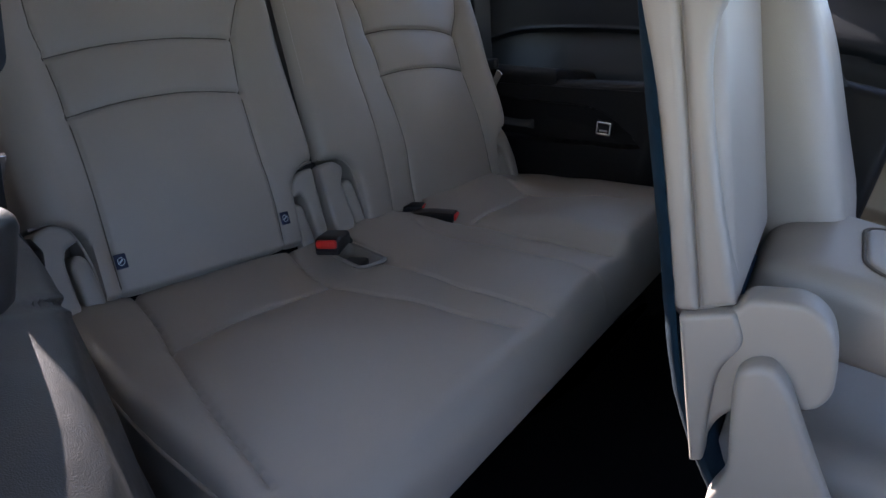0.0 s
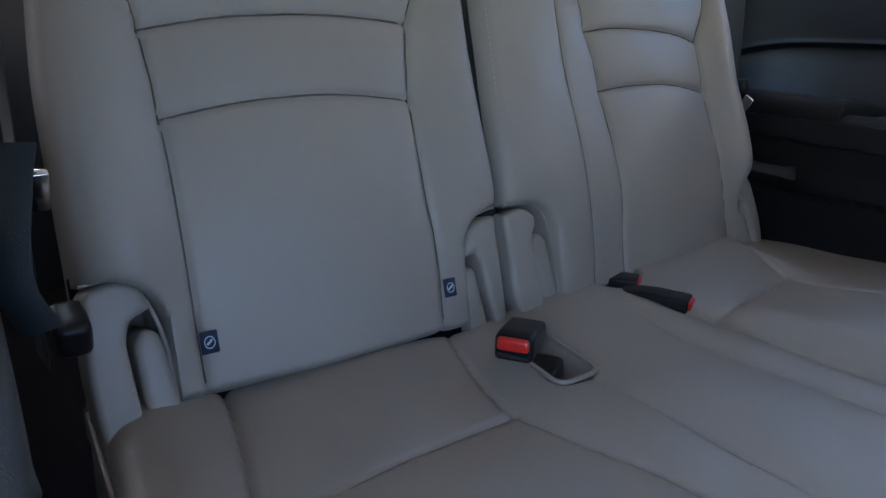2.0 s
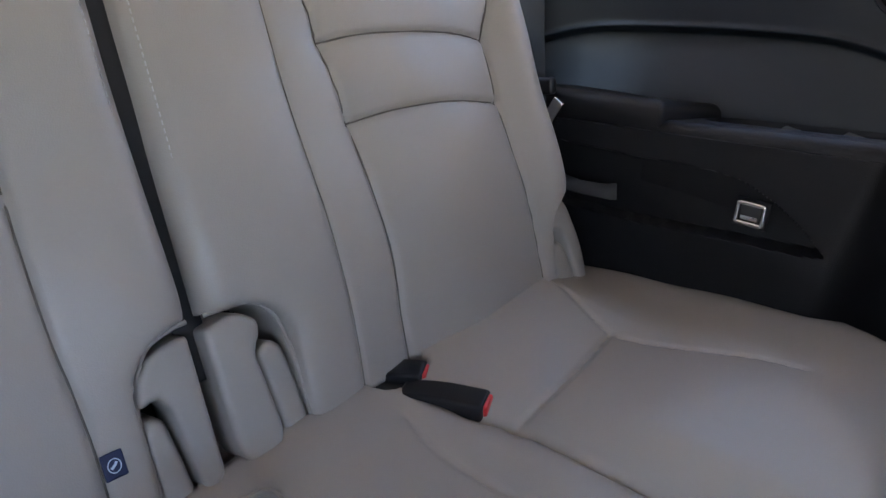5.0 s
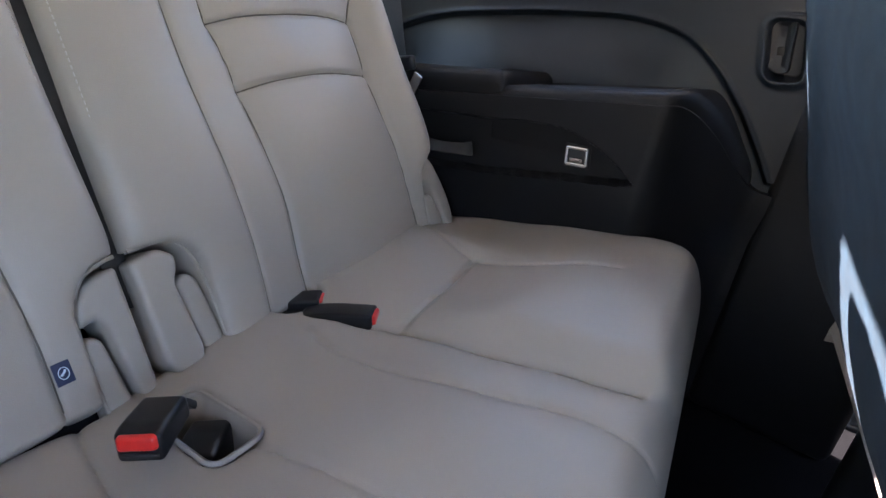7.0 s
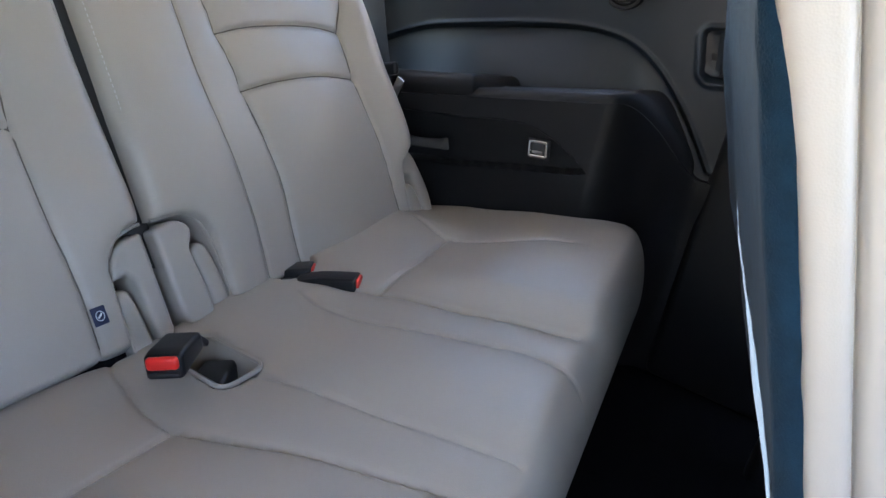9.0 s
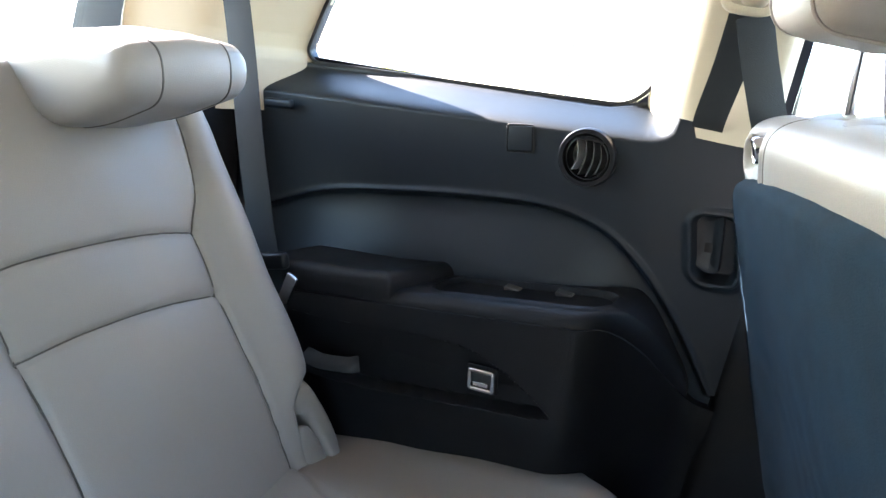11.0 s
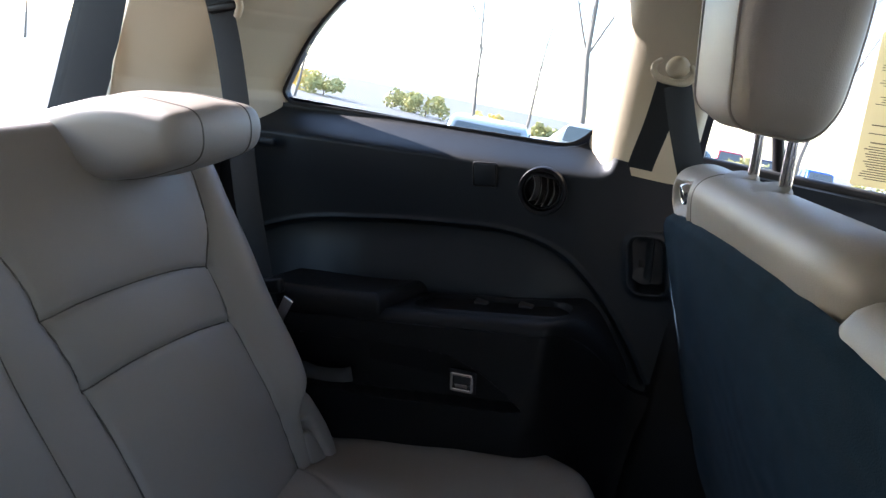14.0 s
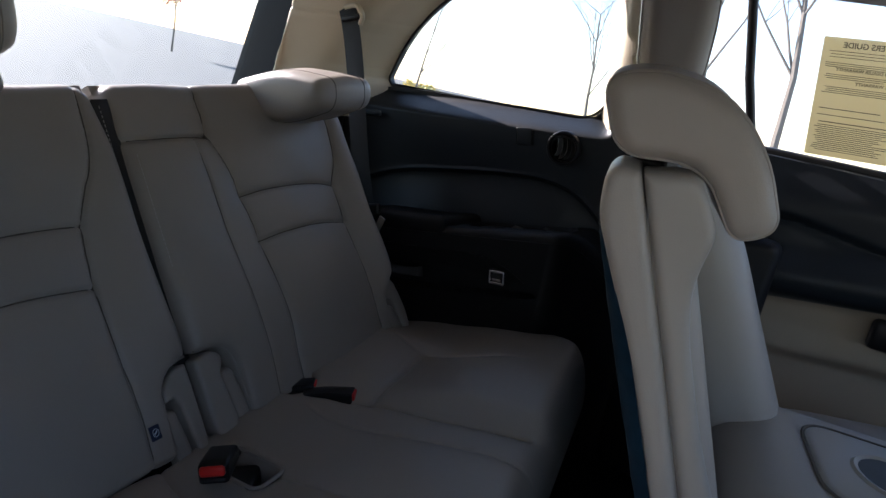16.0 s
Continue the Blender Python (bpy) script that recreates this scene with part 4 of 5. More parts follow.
def headrest(name, place, width, height, depth, owner, label):
    prof = ([(0, -0.02), (depth * 0.8, -0.025), (depth, 0.02), (depth, height * 0.55), (depth * 0.82, height), (depth * 0.2, height), (0.0, height * 0.75)], [0.025, 0.03, 0.03, 0.05, 0.03, 0.03, 0.04], 6)
    hr = pad(name, prof, width, 0.042, place, LEATHER, owner, label, crown=0.004)
    for c in (0.036, width - 0.036):
        loop = [place(a, b, c) for a, b in rpoly(shrink(prof[0], 0.0006), prof[1], 6)]
        tube("piping", loop + [loop[0]], 0.0017, LEATHER, hr, n=6)
    return hr


# black strips laid in the crease to stand in for its shade
for y0, y1, owner in ((-0.508, -0.152, near_back), (0.016, 0.446, far_back)):
    strap("foot_lining", [on_back(y0 + (y1 - y0) * k / 6, FOOT - 0.010, -0.016) for k in range(7)], UB, 0.030, 0.003, FLOOR_CARPET, owner, "black strip put in for the shade under the backrest")
# dark strip sunk between the backrests, in place of the shade there
strap("gap_lining", [on_back(-0.0765, s, -0.019) for s in (0.10, 0.2, 0.35, 0.5, 0.60)], (0, 1, 0), 0.030, 0.004, RUBBER, third, "dark strip put in for the shade between the two backrests")
# upright headrest of the narrow backrest
up_tilt = radians(16)


def near_head(a, b, c):
    x0, z0 = -0.345, 0.945
    return Vector((x0 + a * math.cos(up_tilt) - b * math.sin(up_tilt), -0.455 + c, z0 + a * math.sin(up_tilt) + b * math.cos(up_tilt)))


headrest("headrest", near_head, 0.262, 0.19, 0.10, near_back, "upright leather headrest")
for y in (-0.40, -0.25):
    tube("post", [(-0.30, y, 0.86), (-0.305, y, 0.95)], 0.006, CHROME, near_back, "steel headrest post")
    box("post_sleeve", (0.05, 0.05, 0.05), (-0.288, y, 0.905), BEIGE_PLASTIC, near_back, "beige headrest sleeve", r=0.014, turn=Matrix.Rotation(radians(-29), 3, "Y"))
# tipped headrest of the wide backrest
tip = radians(78)


def far_head(a, b, c):
    x0, z0 = -0.326, 0.912
    return Vector((x0 + a * math.cos(-tip) - b * math.sin(-tip), 0.262 + c, z0 + a * math.sin(-tip) + b * math.cos(-tip)))


PILLOW = ([(0.012, -0.025), (0.090, -0.022), (0.104, 0.10), (0.074, 0.222), (0.018, 0.226), (-0.008, 0.11)], [0.030, 0.032, 0.10, 0.027, 0.025, 0.12], 8)
far_hr = pad("headrest", PILLOW, 0.182, 0.030, far_head, LEATHER, far_back, "tipped-forward leather headrest", crown=0.006)
for c in (0.044, 0.138):
    loop = [far_head(a, b, c) for a, b in rpoly(shrink(PILLOW[0], -0.0012), PILLOW[1], 8)]
    tube("seam", loop + [loop[0]], 0.0012, SEAM, far_hr, n=6)
for y in (0.31, 0.41):
    tube("post", [(-0.31, y, 0.80), (-0.30, y, 0.868), (-0.27, y, 0.875)], 0.006, CHROME, far_back, "steel headrest post")

# ---------------- buckles ----------------
def buckle(name, base, tip_at, up, label, press_end=True):
    b = thing(name, label, "seat belt buckle", "third-row belt buckles", at=base)
    base, tip_at, up = Vector(base), Vector(tip_at), Vector(up)
    t = (tip_at - base).normalized()
    w = up.cross(t).normalized()
    n = t.cross(w).normalized()
    L = (tip_at - base).length
    place = lambda a, bb, c: base + t * a + n * bb + w * (c - 0.0175)
    prof = ([(L * 0.25, -0.012), (L, -0.013), (L, 0.013), (L * 0.55, 0.014), (L * 0.25, 0.007)], [0.004, 0.003, 0.004, 0.02, 0.005], 5)
    pad("housing", prof, 0.035, 0.0045, place, BLACK_PLASTIC, b, "black plastic housing")
    m = Matrix((t, w, n)).transposed()
    box("button", (0.010, 0.026, 0.015), base + t * (L - 0.001) + n * 0.003, RED, b, "red release button", r=0.003, turn=m)
    strap("stalk", [base - t * 0.03, base + t * L * 0.15, base + t * L * 0.32], w, 0.026, 0.006, WEBBING, b, "black webbing stalk")
    return b


def upright_buckle():
    b = thing("seat_belt_buckle", "black belt buckle with a red button lying in its pocket", "seat belt buckle", "third-row belt buckles", at=(0.10, -0.15, 0.40))
    red_end, tail = Vector((0.150, -0.196, 0.440)), Vector((0.116, -0.141, 0.430))
    t = (red_end - tail).normalized()
    w = Vector((-0.25, 0.0, 1)).cross(t).normalized()
    n = t.cross(w).normalized()
    m = Matrix((t, w, n)).transposed()
    L = (red_end - tail).length
    prof = ([(0.0, -0.014), (L, -0.019), (L, 0.009), (L * 0.8, 0.012), (0.0, 0.010)], [0.005, 0.004, 0.005, 0.010, 0.006], 5)
    pad("housing", prof, 0.044, 0.006, lambda a, bb, c: tail + t * a + n * bb + w * (c - 0.022), BLACK_PLASTIC, b, "black plastic housing")
    box("button", (0.010, 0.036, 0.0150), red_end + n * 0.001 - t * 0.0005, RED, b, "red release button", r=0.004, turn=m)
    box("slot", (0.004, 0.034, 0.004), red_end - n * 0.0125, RUBBER, b, "dark tongue slot", r=0.001, turn=m)
    strap("stalk", [tail - t * 0.030 - n * 0.02, tail - t * 0.012 - n * 0.006, tail + t * 0.01], w, 0.030, 0.008, BLACK_PLASTIC, b, "black stalk")
    # second buckle, made oversized so its black doubles as the pocket's shade
    box("holder", (0.070, 0.046, 0.050), (0.126, -0.104, 0.341), BLACK_PLASTIC, b, "second black buckle sunk in the pocket, oversized to darken its inside", r=0.006, turn=m)


upright_buckle()
buckle("seat_belt_buckle", (0.020, 0.102, 0.374), (0.138, 0.155, 0.400), (-0.1, 0, 1), "black belt buckle with red end lying on the cushion")
buckle("seat_belt_buckle", (-0.015, 0.108, 0.366), (0.052, 0.150, 0.386), (-0.1, 0, 1), "second black belt buckle half hidden beside the first")

# ---------------- second-row seat ----------------
O2, A2 = Vector((0.629, -0.179, 0.87)), Vector((-0.226, 0.974, 0)).normalized()
F2 = Vector((A2.y, -A2.x, 0))
RAKE = radians(20)
U2 = -math.sin(RAKE) * F2 + math.cos(RAKE) * Vector((0, 0, 1))
N2 = math.cos(RAKE) * F2 + math.sin(RAKE) * Vector((0, 0, 1))


def on2(f, s, w):
    return O2 + f * N2 + s * U2 + w * A2


def flat2(x, z, w):
    """A point of the near side, by length and height, moved across the seat."""
    return Vector((x, -0.179, z)) + w * A2


second = thing("second_row_seat", "grey-beige leather second-row seat with navy carpeted back and folded armrest", "car seat", at=(1.0, 0.25, 0.1))
# near edge of the backrest: sewn wrap and hard side panel
pad("side_wrap", ([(0.011, -0.260), (0.011, -0.06), (0.002, 0.05), (-0.002, 0.098), (0.008, 0.130), (0.020, 0.136), (0.0355, 0.127), (0.0355, -0.260)], [0.008, 0.2, 0.1, 0.03, 0.012, 0.02, 0.004, 0.004], 7), 0.075, 0.009, lambda a, b, c: on2(a, b, c - 0.062), LEATHER, second, "leather wrap of the backrest edge")
pad("side_panel", ([(0.0365, -0.258), (0.0365, 0.126), (0.062, 0.122), (0.080, 0.116), (0.084, 0.100), (0.088, 0.068), (0.066, 0.030), (0.059, -0.013), (0.059, -0.117), (0.072, -0.254)], [0.003, 0.003, 0.02, 0.012, 0.02, 0.012, 0.03, 0.05, 0.1, 0.004], 6), 0.05, 0.009, lambda a, b, c: on2(a, b, c - 0.058), BEIGE_PLASTIC, second, "smooth beige side panel")
# middle of the back, behind the folded armrest, and the outer backrest
pad("centre_back", ([(-0.050, -0.28), (-0.050, 0.092), (-0.030, 0.121), (0.10, 0.117), (0.27, 0.104), (0.27, -0.28)], [0.01, 0.03, 0.03, 0.05, 0.02, 0.01], 6), 0.070, 0.030, lambda a, b, c: on2(c, b, a), LEATHER, second, "leather back of the middle place")


def lean_on(a, b, c):
    """The outer place falls away slightly towards the door."""
    return on2(a, b - 0.088 * c, c + 0.415)


OUTER = ([(0.045, -0.34), (0.026, -0.12), (0.008, 0.055), (0.016, 0.110), (0.066, 0.113), (0.108, 0.076), (0.136, -0.04), (0.152, -0.19), (0.170, -0.34)], [0.01, 0.2, 0.06, 0.034, 0.045, 0.06, 0.15, 0.2, 0.02], 8)


def even(pts, n):
    """n points evenly along a closed line."""
    P = np.array(pts + pts[:1])
    run = np.concatenate([[0], np.cumsum(np.hypot(*np.diff(P, axis=0).T))])
    at = np.linspace(0, run[-1], n, endpoint=False)
    return np.stack([np.interp(at, run, P[:, 0]), np.interp(at, run, P[:, 1])], 1)


DISH = [(0.292, 0.056), (0.286, 0.110), (0.388, 0.100), (0.386, 0.058)]


def outer_backrest():
    """The outer place's leather, dished round the release button at its shoulder."""
    ends = [(0.046 * f, 0.046 * g) for f, g in ((0, 1.0), (0.08, 0.6), (0.3, 0.28), (0.62, 0.08), (1.0, 0.0))]
    cs = [(-0.160 + e, d) for e, d in ends] + [(c, -0.003) for c in np.linspace(-0.09, 0.262, 16)]
    cs += [(c, -0.002) for c in np.linspace(0.270, 0.394, 42)] + [(0.442 - e, d) for e, d in reversed(ends)]
    cs.sort()
    rings, dish = [], np.array(rpoly(DISH, [0.012, 0.016, 0.020, 0.016], 6))
    for c, d in cs:
        p = even(rpoly(shrink(OUTER[0], d), [max(0.002, q - 0.5 * d) for q in OUTER[1]], 10), 260)
        ring = []
        for a, b in p:
            if a < 0.035 and 0.03 < b < 0.14 and c > 0.25:
                q = np.array([[c]]), np.array([[b]])
                far = float(line_dist(*q, [tuple(v) for v in dish] + [tuple(dish[0])])[0, 0])
                k = 0
                for u, v in zip(dish, np.roll(dish, -1, 0)):
                    k += (u[1] > b) != (v[1] > b) and c < (v[0] - u[0]) * (b - u[1]) / (v[1] - u[1]) + u[0]
                a += (0.010 * float(step(np.array(far), -0.001, 0.012)) if k % 2 else 0.0) - 0.0025 * math.exp(-((far / 0.005) ** 2))
            ring.append(lean_on(float(a), float(b), float(c)))
        rings.append(ring)
    return loft("outer_backrest", rings, LEATHER, second, "leather backrest of the outer place", angle=60)


outer = outer_backrest()
for c, bow in ((-0.060, 0.030), (0.276, 0.004)):
    loop = [lean_on(x, z, c - bow * max(0.0, (z - 0.05) / 0.07) ** 2) for x, z in rpoly(shrink(OUTER[0], -0.0012), [q * 0.95 for q in OUTER[1]], 8)]
    tube("seam", loop, 0.0016, SEAM, outer, n=6)


def carpet_panel():
    """The bowed carpet on the seat's back; it turns forward along its outline."""
    nu, nv = 150, 130
    ws, vs = np.linspace(-0.059, 0.850, nu), np.linspace(0, 1, nv)
    W, V = np.meshgrid(ws, vs, indexing="ij")
    crest = np.interp(W, [-0.059, -0.045, -0.015, 0.086, 0.23, 0.37, 0.506, 0.62, 0.69, 0.770, 0.815, 0.850], [0.020, 0.085, 0.106, 0.102, 0.094, 0.082, 0.066, 0.050, 0.037, 0.027, 0.016, -0.006])
    S = -0.60 + V * (crest + 0.60)
    inside = np.minimum(np.minimum(W + 0.059, 0.850 - W), np.minimum(crest - S, S + 0.60) * 1.0)
    f = -0.004 - roundover(inside, 0.012)
    f = f + 0.055 * step(-S, 0.28, 0.60) ** 1.5 + 0.030 * step(W, 0.35, 0.828) * step(-S, 0.25, 0.60)
    f = f - 0.012 * np.exp(-(((W - 0.70) / 0.05) ** 2)) * step(-S, -0.02, 0.1) + 0.003 * np.sin(W * 9 + 1) * step(-S, 0.0, 0.2)
    f = f + 0.0005 * np.sin(W * 37 + 7 * np.sin(S * 25)) * np.sin(S * 33 + 3 * np.sin(W * 19))
    o, a, u, n = (np.array(v) for v in (O2, A2, U2, N2))
    P = o + f[..., None] * n + S[..., None] * u + W[..., None] * a
    Q = o + np.maximum(f + 0.003, 0.002)[..., None] * n + S[..., None] * u + W[..., None] * a
    return shell("back_panel", P, Q, CARPET, second, "navy carpeted back panel", 60), P


panel, CP = carpet_panel()
# short pile on the carpet, thickest along its outline
rng = random.Random(4)
verts, faces = [], []
for _ in range(4000):
    i, j = rng.choice((146, 147, 148)), rng.randrange(129)
    u, v = rng.random(), rng.random()
    c = Vector((1 - u) * (1 - v) * CP[i, j] + u * (1 - v) * CP[i + 1, j] + (1 - u) * v * CP[i, j + 1] + u * v * CP[i + 1, j + 1])
    out_way = Vector(np.cross(CP[i + 1, j] - CP[i, j], CP[i, j + 1] - CP[i, j])).normalized()
    if out_way.dot(N2) > 0:
        out_way = -out_way
    d = (out_way + Vector((rng.uniform(-1, 1), rng.uniform(-1, 1), rng.uniform(-1, 1))) * 0.6).normalized() * rng.uniform(0.0010, 0.0026)
    w = d.orthogonal().normalized() * 0.00022
    n = len(verts)
    verts += [c - w, c + w, c + d]
    faces.append([n, n + 1, n + 2])
pile = raw("carpet_nap", verts, faces, CARPET, panel, "short carpet pile")
pile["kind"] = "stuff"
# release button on the shoulder
knob = lean_on(0.011, 0.088, 0.322)
rings = []
for d, r in ((0.012, 0.0115), (-0.001, 0.0115), (-0.003, 0.0100), (-0.001, 0.0080), (-0.0025, 0.0070), (-0.003, 0.0)):
    rings.append([knob + N2 * d + A2 * r * math.cos(t) + U2 * r * 1.2 * math.sin(t) for t in [2 * math.pi * i / 20 for i in range(20)]])
loft("release_button", rings, CHROME, outer, "bright metal release button")
# hard bracket and hinge cover below the near edge
bracket = pad("bracket", ([(0.030, -0.263), (0.071, -0.257), (0.083, -0.244), (0.136, -0.246), (0.157, -0.268), (0.162, -0.303), (0.156, -0.347), (0.138, -0.366), (0.10, -0.36), (0.05, -0.38), (0.030, -0.42)], [0.006, 0.008, 0.012, 0.03, 0.02, 0.03, 0.02, 0.02, 0.03, 0.03, 0.01], 6), 0.045, 0.007, lambda a, b, c: on2(a, b, c - 0.060), BEIGE_PLASTIC, second, "beige plastic hinge bracket")
pad("flange", ([(0.016, -0.263), (0.072, -0.2565), (0.079, -0.292), (0.052, -0.322), (0.041, -0.37), (0.030, -0.438), (0.016, -0.442)], [0.004, 0.006, 0.012, 0.02, 0.03, 0.004, 0.004], 6), 0.03, 0.006, lambda a, b, c: on2(a, b, c - 0.067), BEIGE_PLASTIC, bracket, "raised rear flange")
pad("hinge_cover", ([(0.010, -0.62), (0.034, -0.47), (0.057, -0.44), (0.067, -0.341), (0.072, -0.315), (0.089, -0.304), (0.107, -0.305), (0.120, -0.328), (0.133, -0.383), (0.150, -0.446), (0.20, -0.62)], [0.01, 0.02, 0.03, 0.04, 0.02, 0.015, 0.015, 0.03, 0.05, 0.05, 0.01], 6), 0.035, 0.009, lambda a, b, c: on2(a, b, c - 0.086), BEIGE_PLASTIC, second, "beige plastic hinge cover")
box("leg", (0.26, 0.05, 0.28), (1.02, -0.12, 0.21), BLACK_PLASTIC, second, "dark seat rail leg", r=0.02)
box("leg", (0.26, 0.05, 0.28), (0.86, 0.58, 0.21), BLACK_PLASTIC, second, "dark seat rail leg", r=0.02)


def second_cushion():
    nu, nv = 120, 90
    ws, fs = np.linspace(0.02, 0.77, nu), np.linspace(0.19, 0.66, nv)
    W, G = np.meshgrid(ws, fs, indexing="ij")
    inside = -rbox_sdf(W, G, 0.395, 0.405, 0.375, 0.255, 0.06)
    h = roundover(inside, 0.05) + 0.012 * np.sin((W - 0.45) * 9) + seam(W, G, [(0.42, 0.1), (0.42, 0.66)], 0.005, 0.004, 0.01)
    h += seam(W, G, [(0.42, 0.36), (0.65, 0.38), (0.82, 0.36)], 0.004, 0.003, 0.006)
    Z = 0.455 + 0.08 * (G - 0.13) + h
    base = np.array([0.629, -0.179, 0.0]) + W[..., None] * np.array(A2) + G[..., None] * np.array(F2)
    P, Q = base.copy(), base.copy()
    P[..., 2], Q[..., 2] = Z, np.minimum(Z - 0.02, 0.415)
    return shell("cushion", P, Q, LEATHER, second, "leather seat cushion", 60)


second_cushion()


def armrest():
    X0, W0 = 0.055, 0.125
    prof = ([(0.735, 0.60), (0.738, 0.678), (0.80, 0.700), (1.10, 0.715), (1.115, 0.63), (0.80, 0.59)], [0.03, 0.045, 0.05, 0.03, 0.03, 0.03], 7)
    a = pad("armrest", prof, 0.265, 0.030, lambda x, z, c: flat2(x + X0, z - 0.030, c + W0), LEATHER, second, "folded-down leather armrest")
    plate = rpoly([(0.850, 0.050), (0.850, 0.215), (1.055, 0.215), (1.055, 0.050)], 0.04, 6)
    top = lambda x: 0.6725 + 0.048 * (x - 0.84)
    lay = lambda p, d: [flat2(x + X0, top(x) + d, c + W0) for x, c in p]
    loft("cup_plate", [lay(inset(plate, -0.004), -0.004), lay(plate, 0.002), lay(inset(plate, 0.006), 0.004)], BEIGE_PLASTIC, a, "beige cup holder plate")
    groove = lay(inset(plate, -0.004), 0.0008)
    tube("groove", groove + [groove[0]], 0.0022, SEAM, a, "dark joint")
    ring = lambda r, d: [flat2(0.935 + r * math.cos(t) + X0, top(0.935 + r * math.cos(t)) + 0.004 + d, 0.132 + W0 + r * math.sin(t)) for t in [2 * math.pi * i / 28 for i in range(28)]]
    loft("cup_holder", [ring(0.047, 0.0), ring(0.044, 0.003), ring(0.040, 0.002), ring(0.039, 0.0008)], BEIGE_PLASTIC, a, "round beige cup holder", caps=False)
    loft("cup_well", [ring(0.0395, 0.0010), ring(0.030, 0.0008), ring(0.0, 0.0006)], RUBBER, a, "dark cup well", caps=False)


armrest()
# hooked headrest of the middle place
HC = ([(0.013, 0.207), (0.055, 0.205), (0.107, 0.178), (0.132, 0.125), (0.136, 0.060), (0.098, 0.055), (0.083, 0.122), (0.015, 0.141)], [0.022, 0.04, 0.05, 0.05, 0.024, 0.016, 0.03, 0.022], 7)
mid_head = pad("headrest", HC, 0.245, 0.015, lambda a, b, c: on2(a, b, c - 0.042), LEATHER, second, "hooked leather headrest of the middle place", crown=0.003)
for c in (0.010, 0.235):
    loop = [on2(a, b, c - 0.042) for a, b in rpoly(shrink(HC[0], 0.0012), HC[1], 6)]
    tube("piping", loop + [loop[0]], 0.0018, LEATHER, mid_head, n=6)
for w in (0.03, 0.145):
    tube("post", [on2(0.040, 0.08, w), on2(0.040, 0.16, w)], 0.007, CHROME, second, "steel headrest post")
    box("post_sleeve", (0.030, 0.024, 0.010), on2(0.040, 0.124 - 0.05 * w, w), BLACK_PLASTIC, second, "black headrest sleeve", r=0.005)
# tall headrest of the outer place
prof = ([(0.0, -0.008), (0.085, -0.012), (0.108, 0.02), (0.118, 0.12), (0.105, 0.22), (0.075, 0.255), (0.02, 0.255), (-0.012, 0.22), (-0.008, 0.10)], [0.025, 0.03, 0.04, 0.06, 0.04, 0.03, 0.03, 0.05, 0.05], 5)


def tall(a, b, c):
    return on2(0.024, 0.178, c + 0.508) + (a * 0.92 - 0.004) * F2 + b * (Vector((0, 0, 0.985)) - 0.10 * F2)


tall_head = pad("headrest", prof, 0.195, 0.036, tall, LEATHER, second, "tall leather headrest of the outer place", crown=0.004)
for c in (0.026, 0.169):
    loop = [tall(a, b, c) for a, b in rpoly(shrink(prof[0], 0.0012), prof[1], 6)]
    tube("piping", loop + [loop[0]], 0.0019, LEATHER, tall_head, n=6)
for c in (0.130, 0.235):
    foot = lean_on(0.058, 0.109, c)
    tube("post", [foot - U2 * 0.05, foot + Vector((0, 0, 0.10))], 0.0062, CHROME, second, "steel headrest post")
    oval = lambda k, d: [foot + U2 * d + N2 * 0.018 * k * math.cos(t) + A2 * 0.030 * k * math.sin(t) for t in [2 * math.pi * i / 24 for i in range(24)]]
    loft("post_sleeve", [oval(1.0, -0.012), oval(1.0, 0.003), oval(0.9, 0.006), oval(0.35, 0.0065), oval(0.0, 0.0065)], BEIGE_PLASTIC, second, "beige headrest collar", caps=False)

# ---------------- seat belts ----------------
belt = thing("seat_belt", "charcoal seat belt hanging beside the third-row seat", "seat belt", "seat belts", at=(-0.13, 0.56, 0.5))
pts = smooth_path([(-0.365, 0.615, 1.15), (-0.318, 0.617, 1.035), (-0.272, 0.600, 0.92), (-0.222, 0.580, 0.76), (-0.165, 0.560, 0.61), (-0.120, 0.548, 0.50), (-0.085, 0.540, 0.42)], 8)
strap("webbing", pts, (0.93, 0.10, 0.30), 0.048, 0.0016, WEBBING, belt, "charcoal webbing")
box("tongue", (0.020, 0.010, 0.050), (-0.112, 0.548, 0.592), CHROME, belt, "steel tongue", r=0.003, turn=Matrix.Rotation(radians(20), 3, "Y"))
box("tongue_grip", (0.056, 0.016, 0.026), (-0.150, 0.556, 0.622), BLACK_PLASTIC, belt, "black tongue grip", r=0.006, turn=Matrix.Rotation(radians(-18), 3, "Y"))
strap("lap_strap", smooth_path([(-0.070, 0.545, 0.500), (-0.03, 0.532, 0.508), (0.012, 0.536, 0.516), (0.026, 0.548, 0.518)], 5), (0.2, 0.75, 0.65), 0.024, 0.003, RUBBER, belt, "black lap strap")
guide = thing("belt_guide", "beige plastic belt guide on the rear pillar", "belt guide", at=(-0.33, 0.63, 1.05))
box("slot", (0.058, 0.02, 0.014), (-0.315, 0.618, 1.050), BLACK_PLASTIC, guide, "dark belt slot", r=0.005, turn=Matrix.Rotation(radians(-16), 3, "Y"))
tube("hood", smooth_path([(-0.285, 0.612, 1.040), (-0.276, 0.604, 1.060), (-0.295, 0.602, 1.080), (-0.33, 0.606, 1.072)], 6), 0.006, PILLAR, guide, "beige hood")

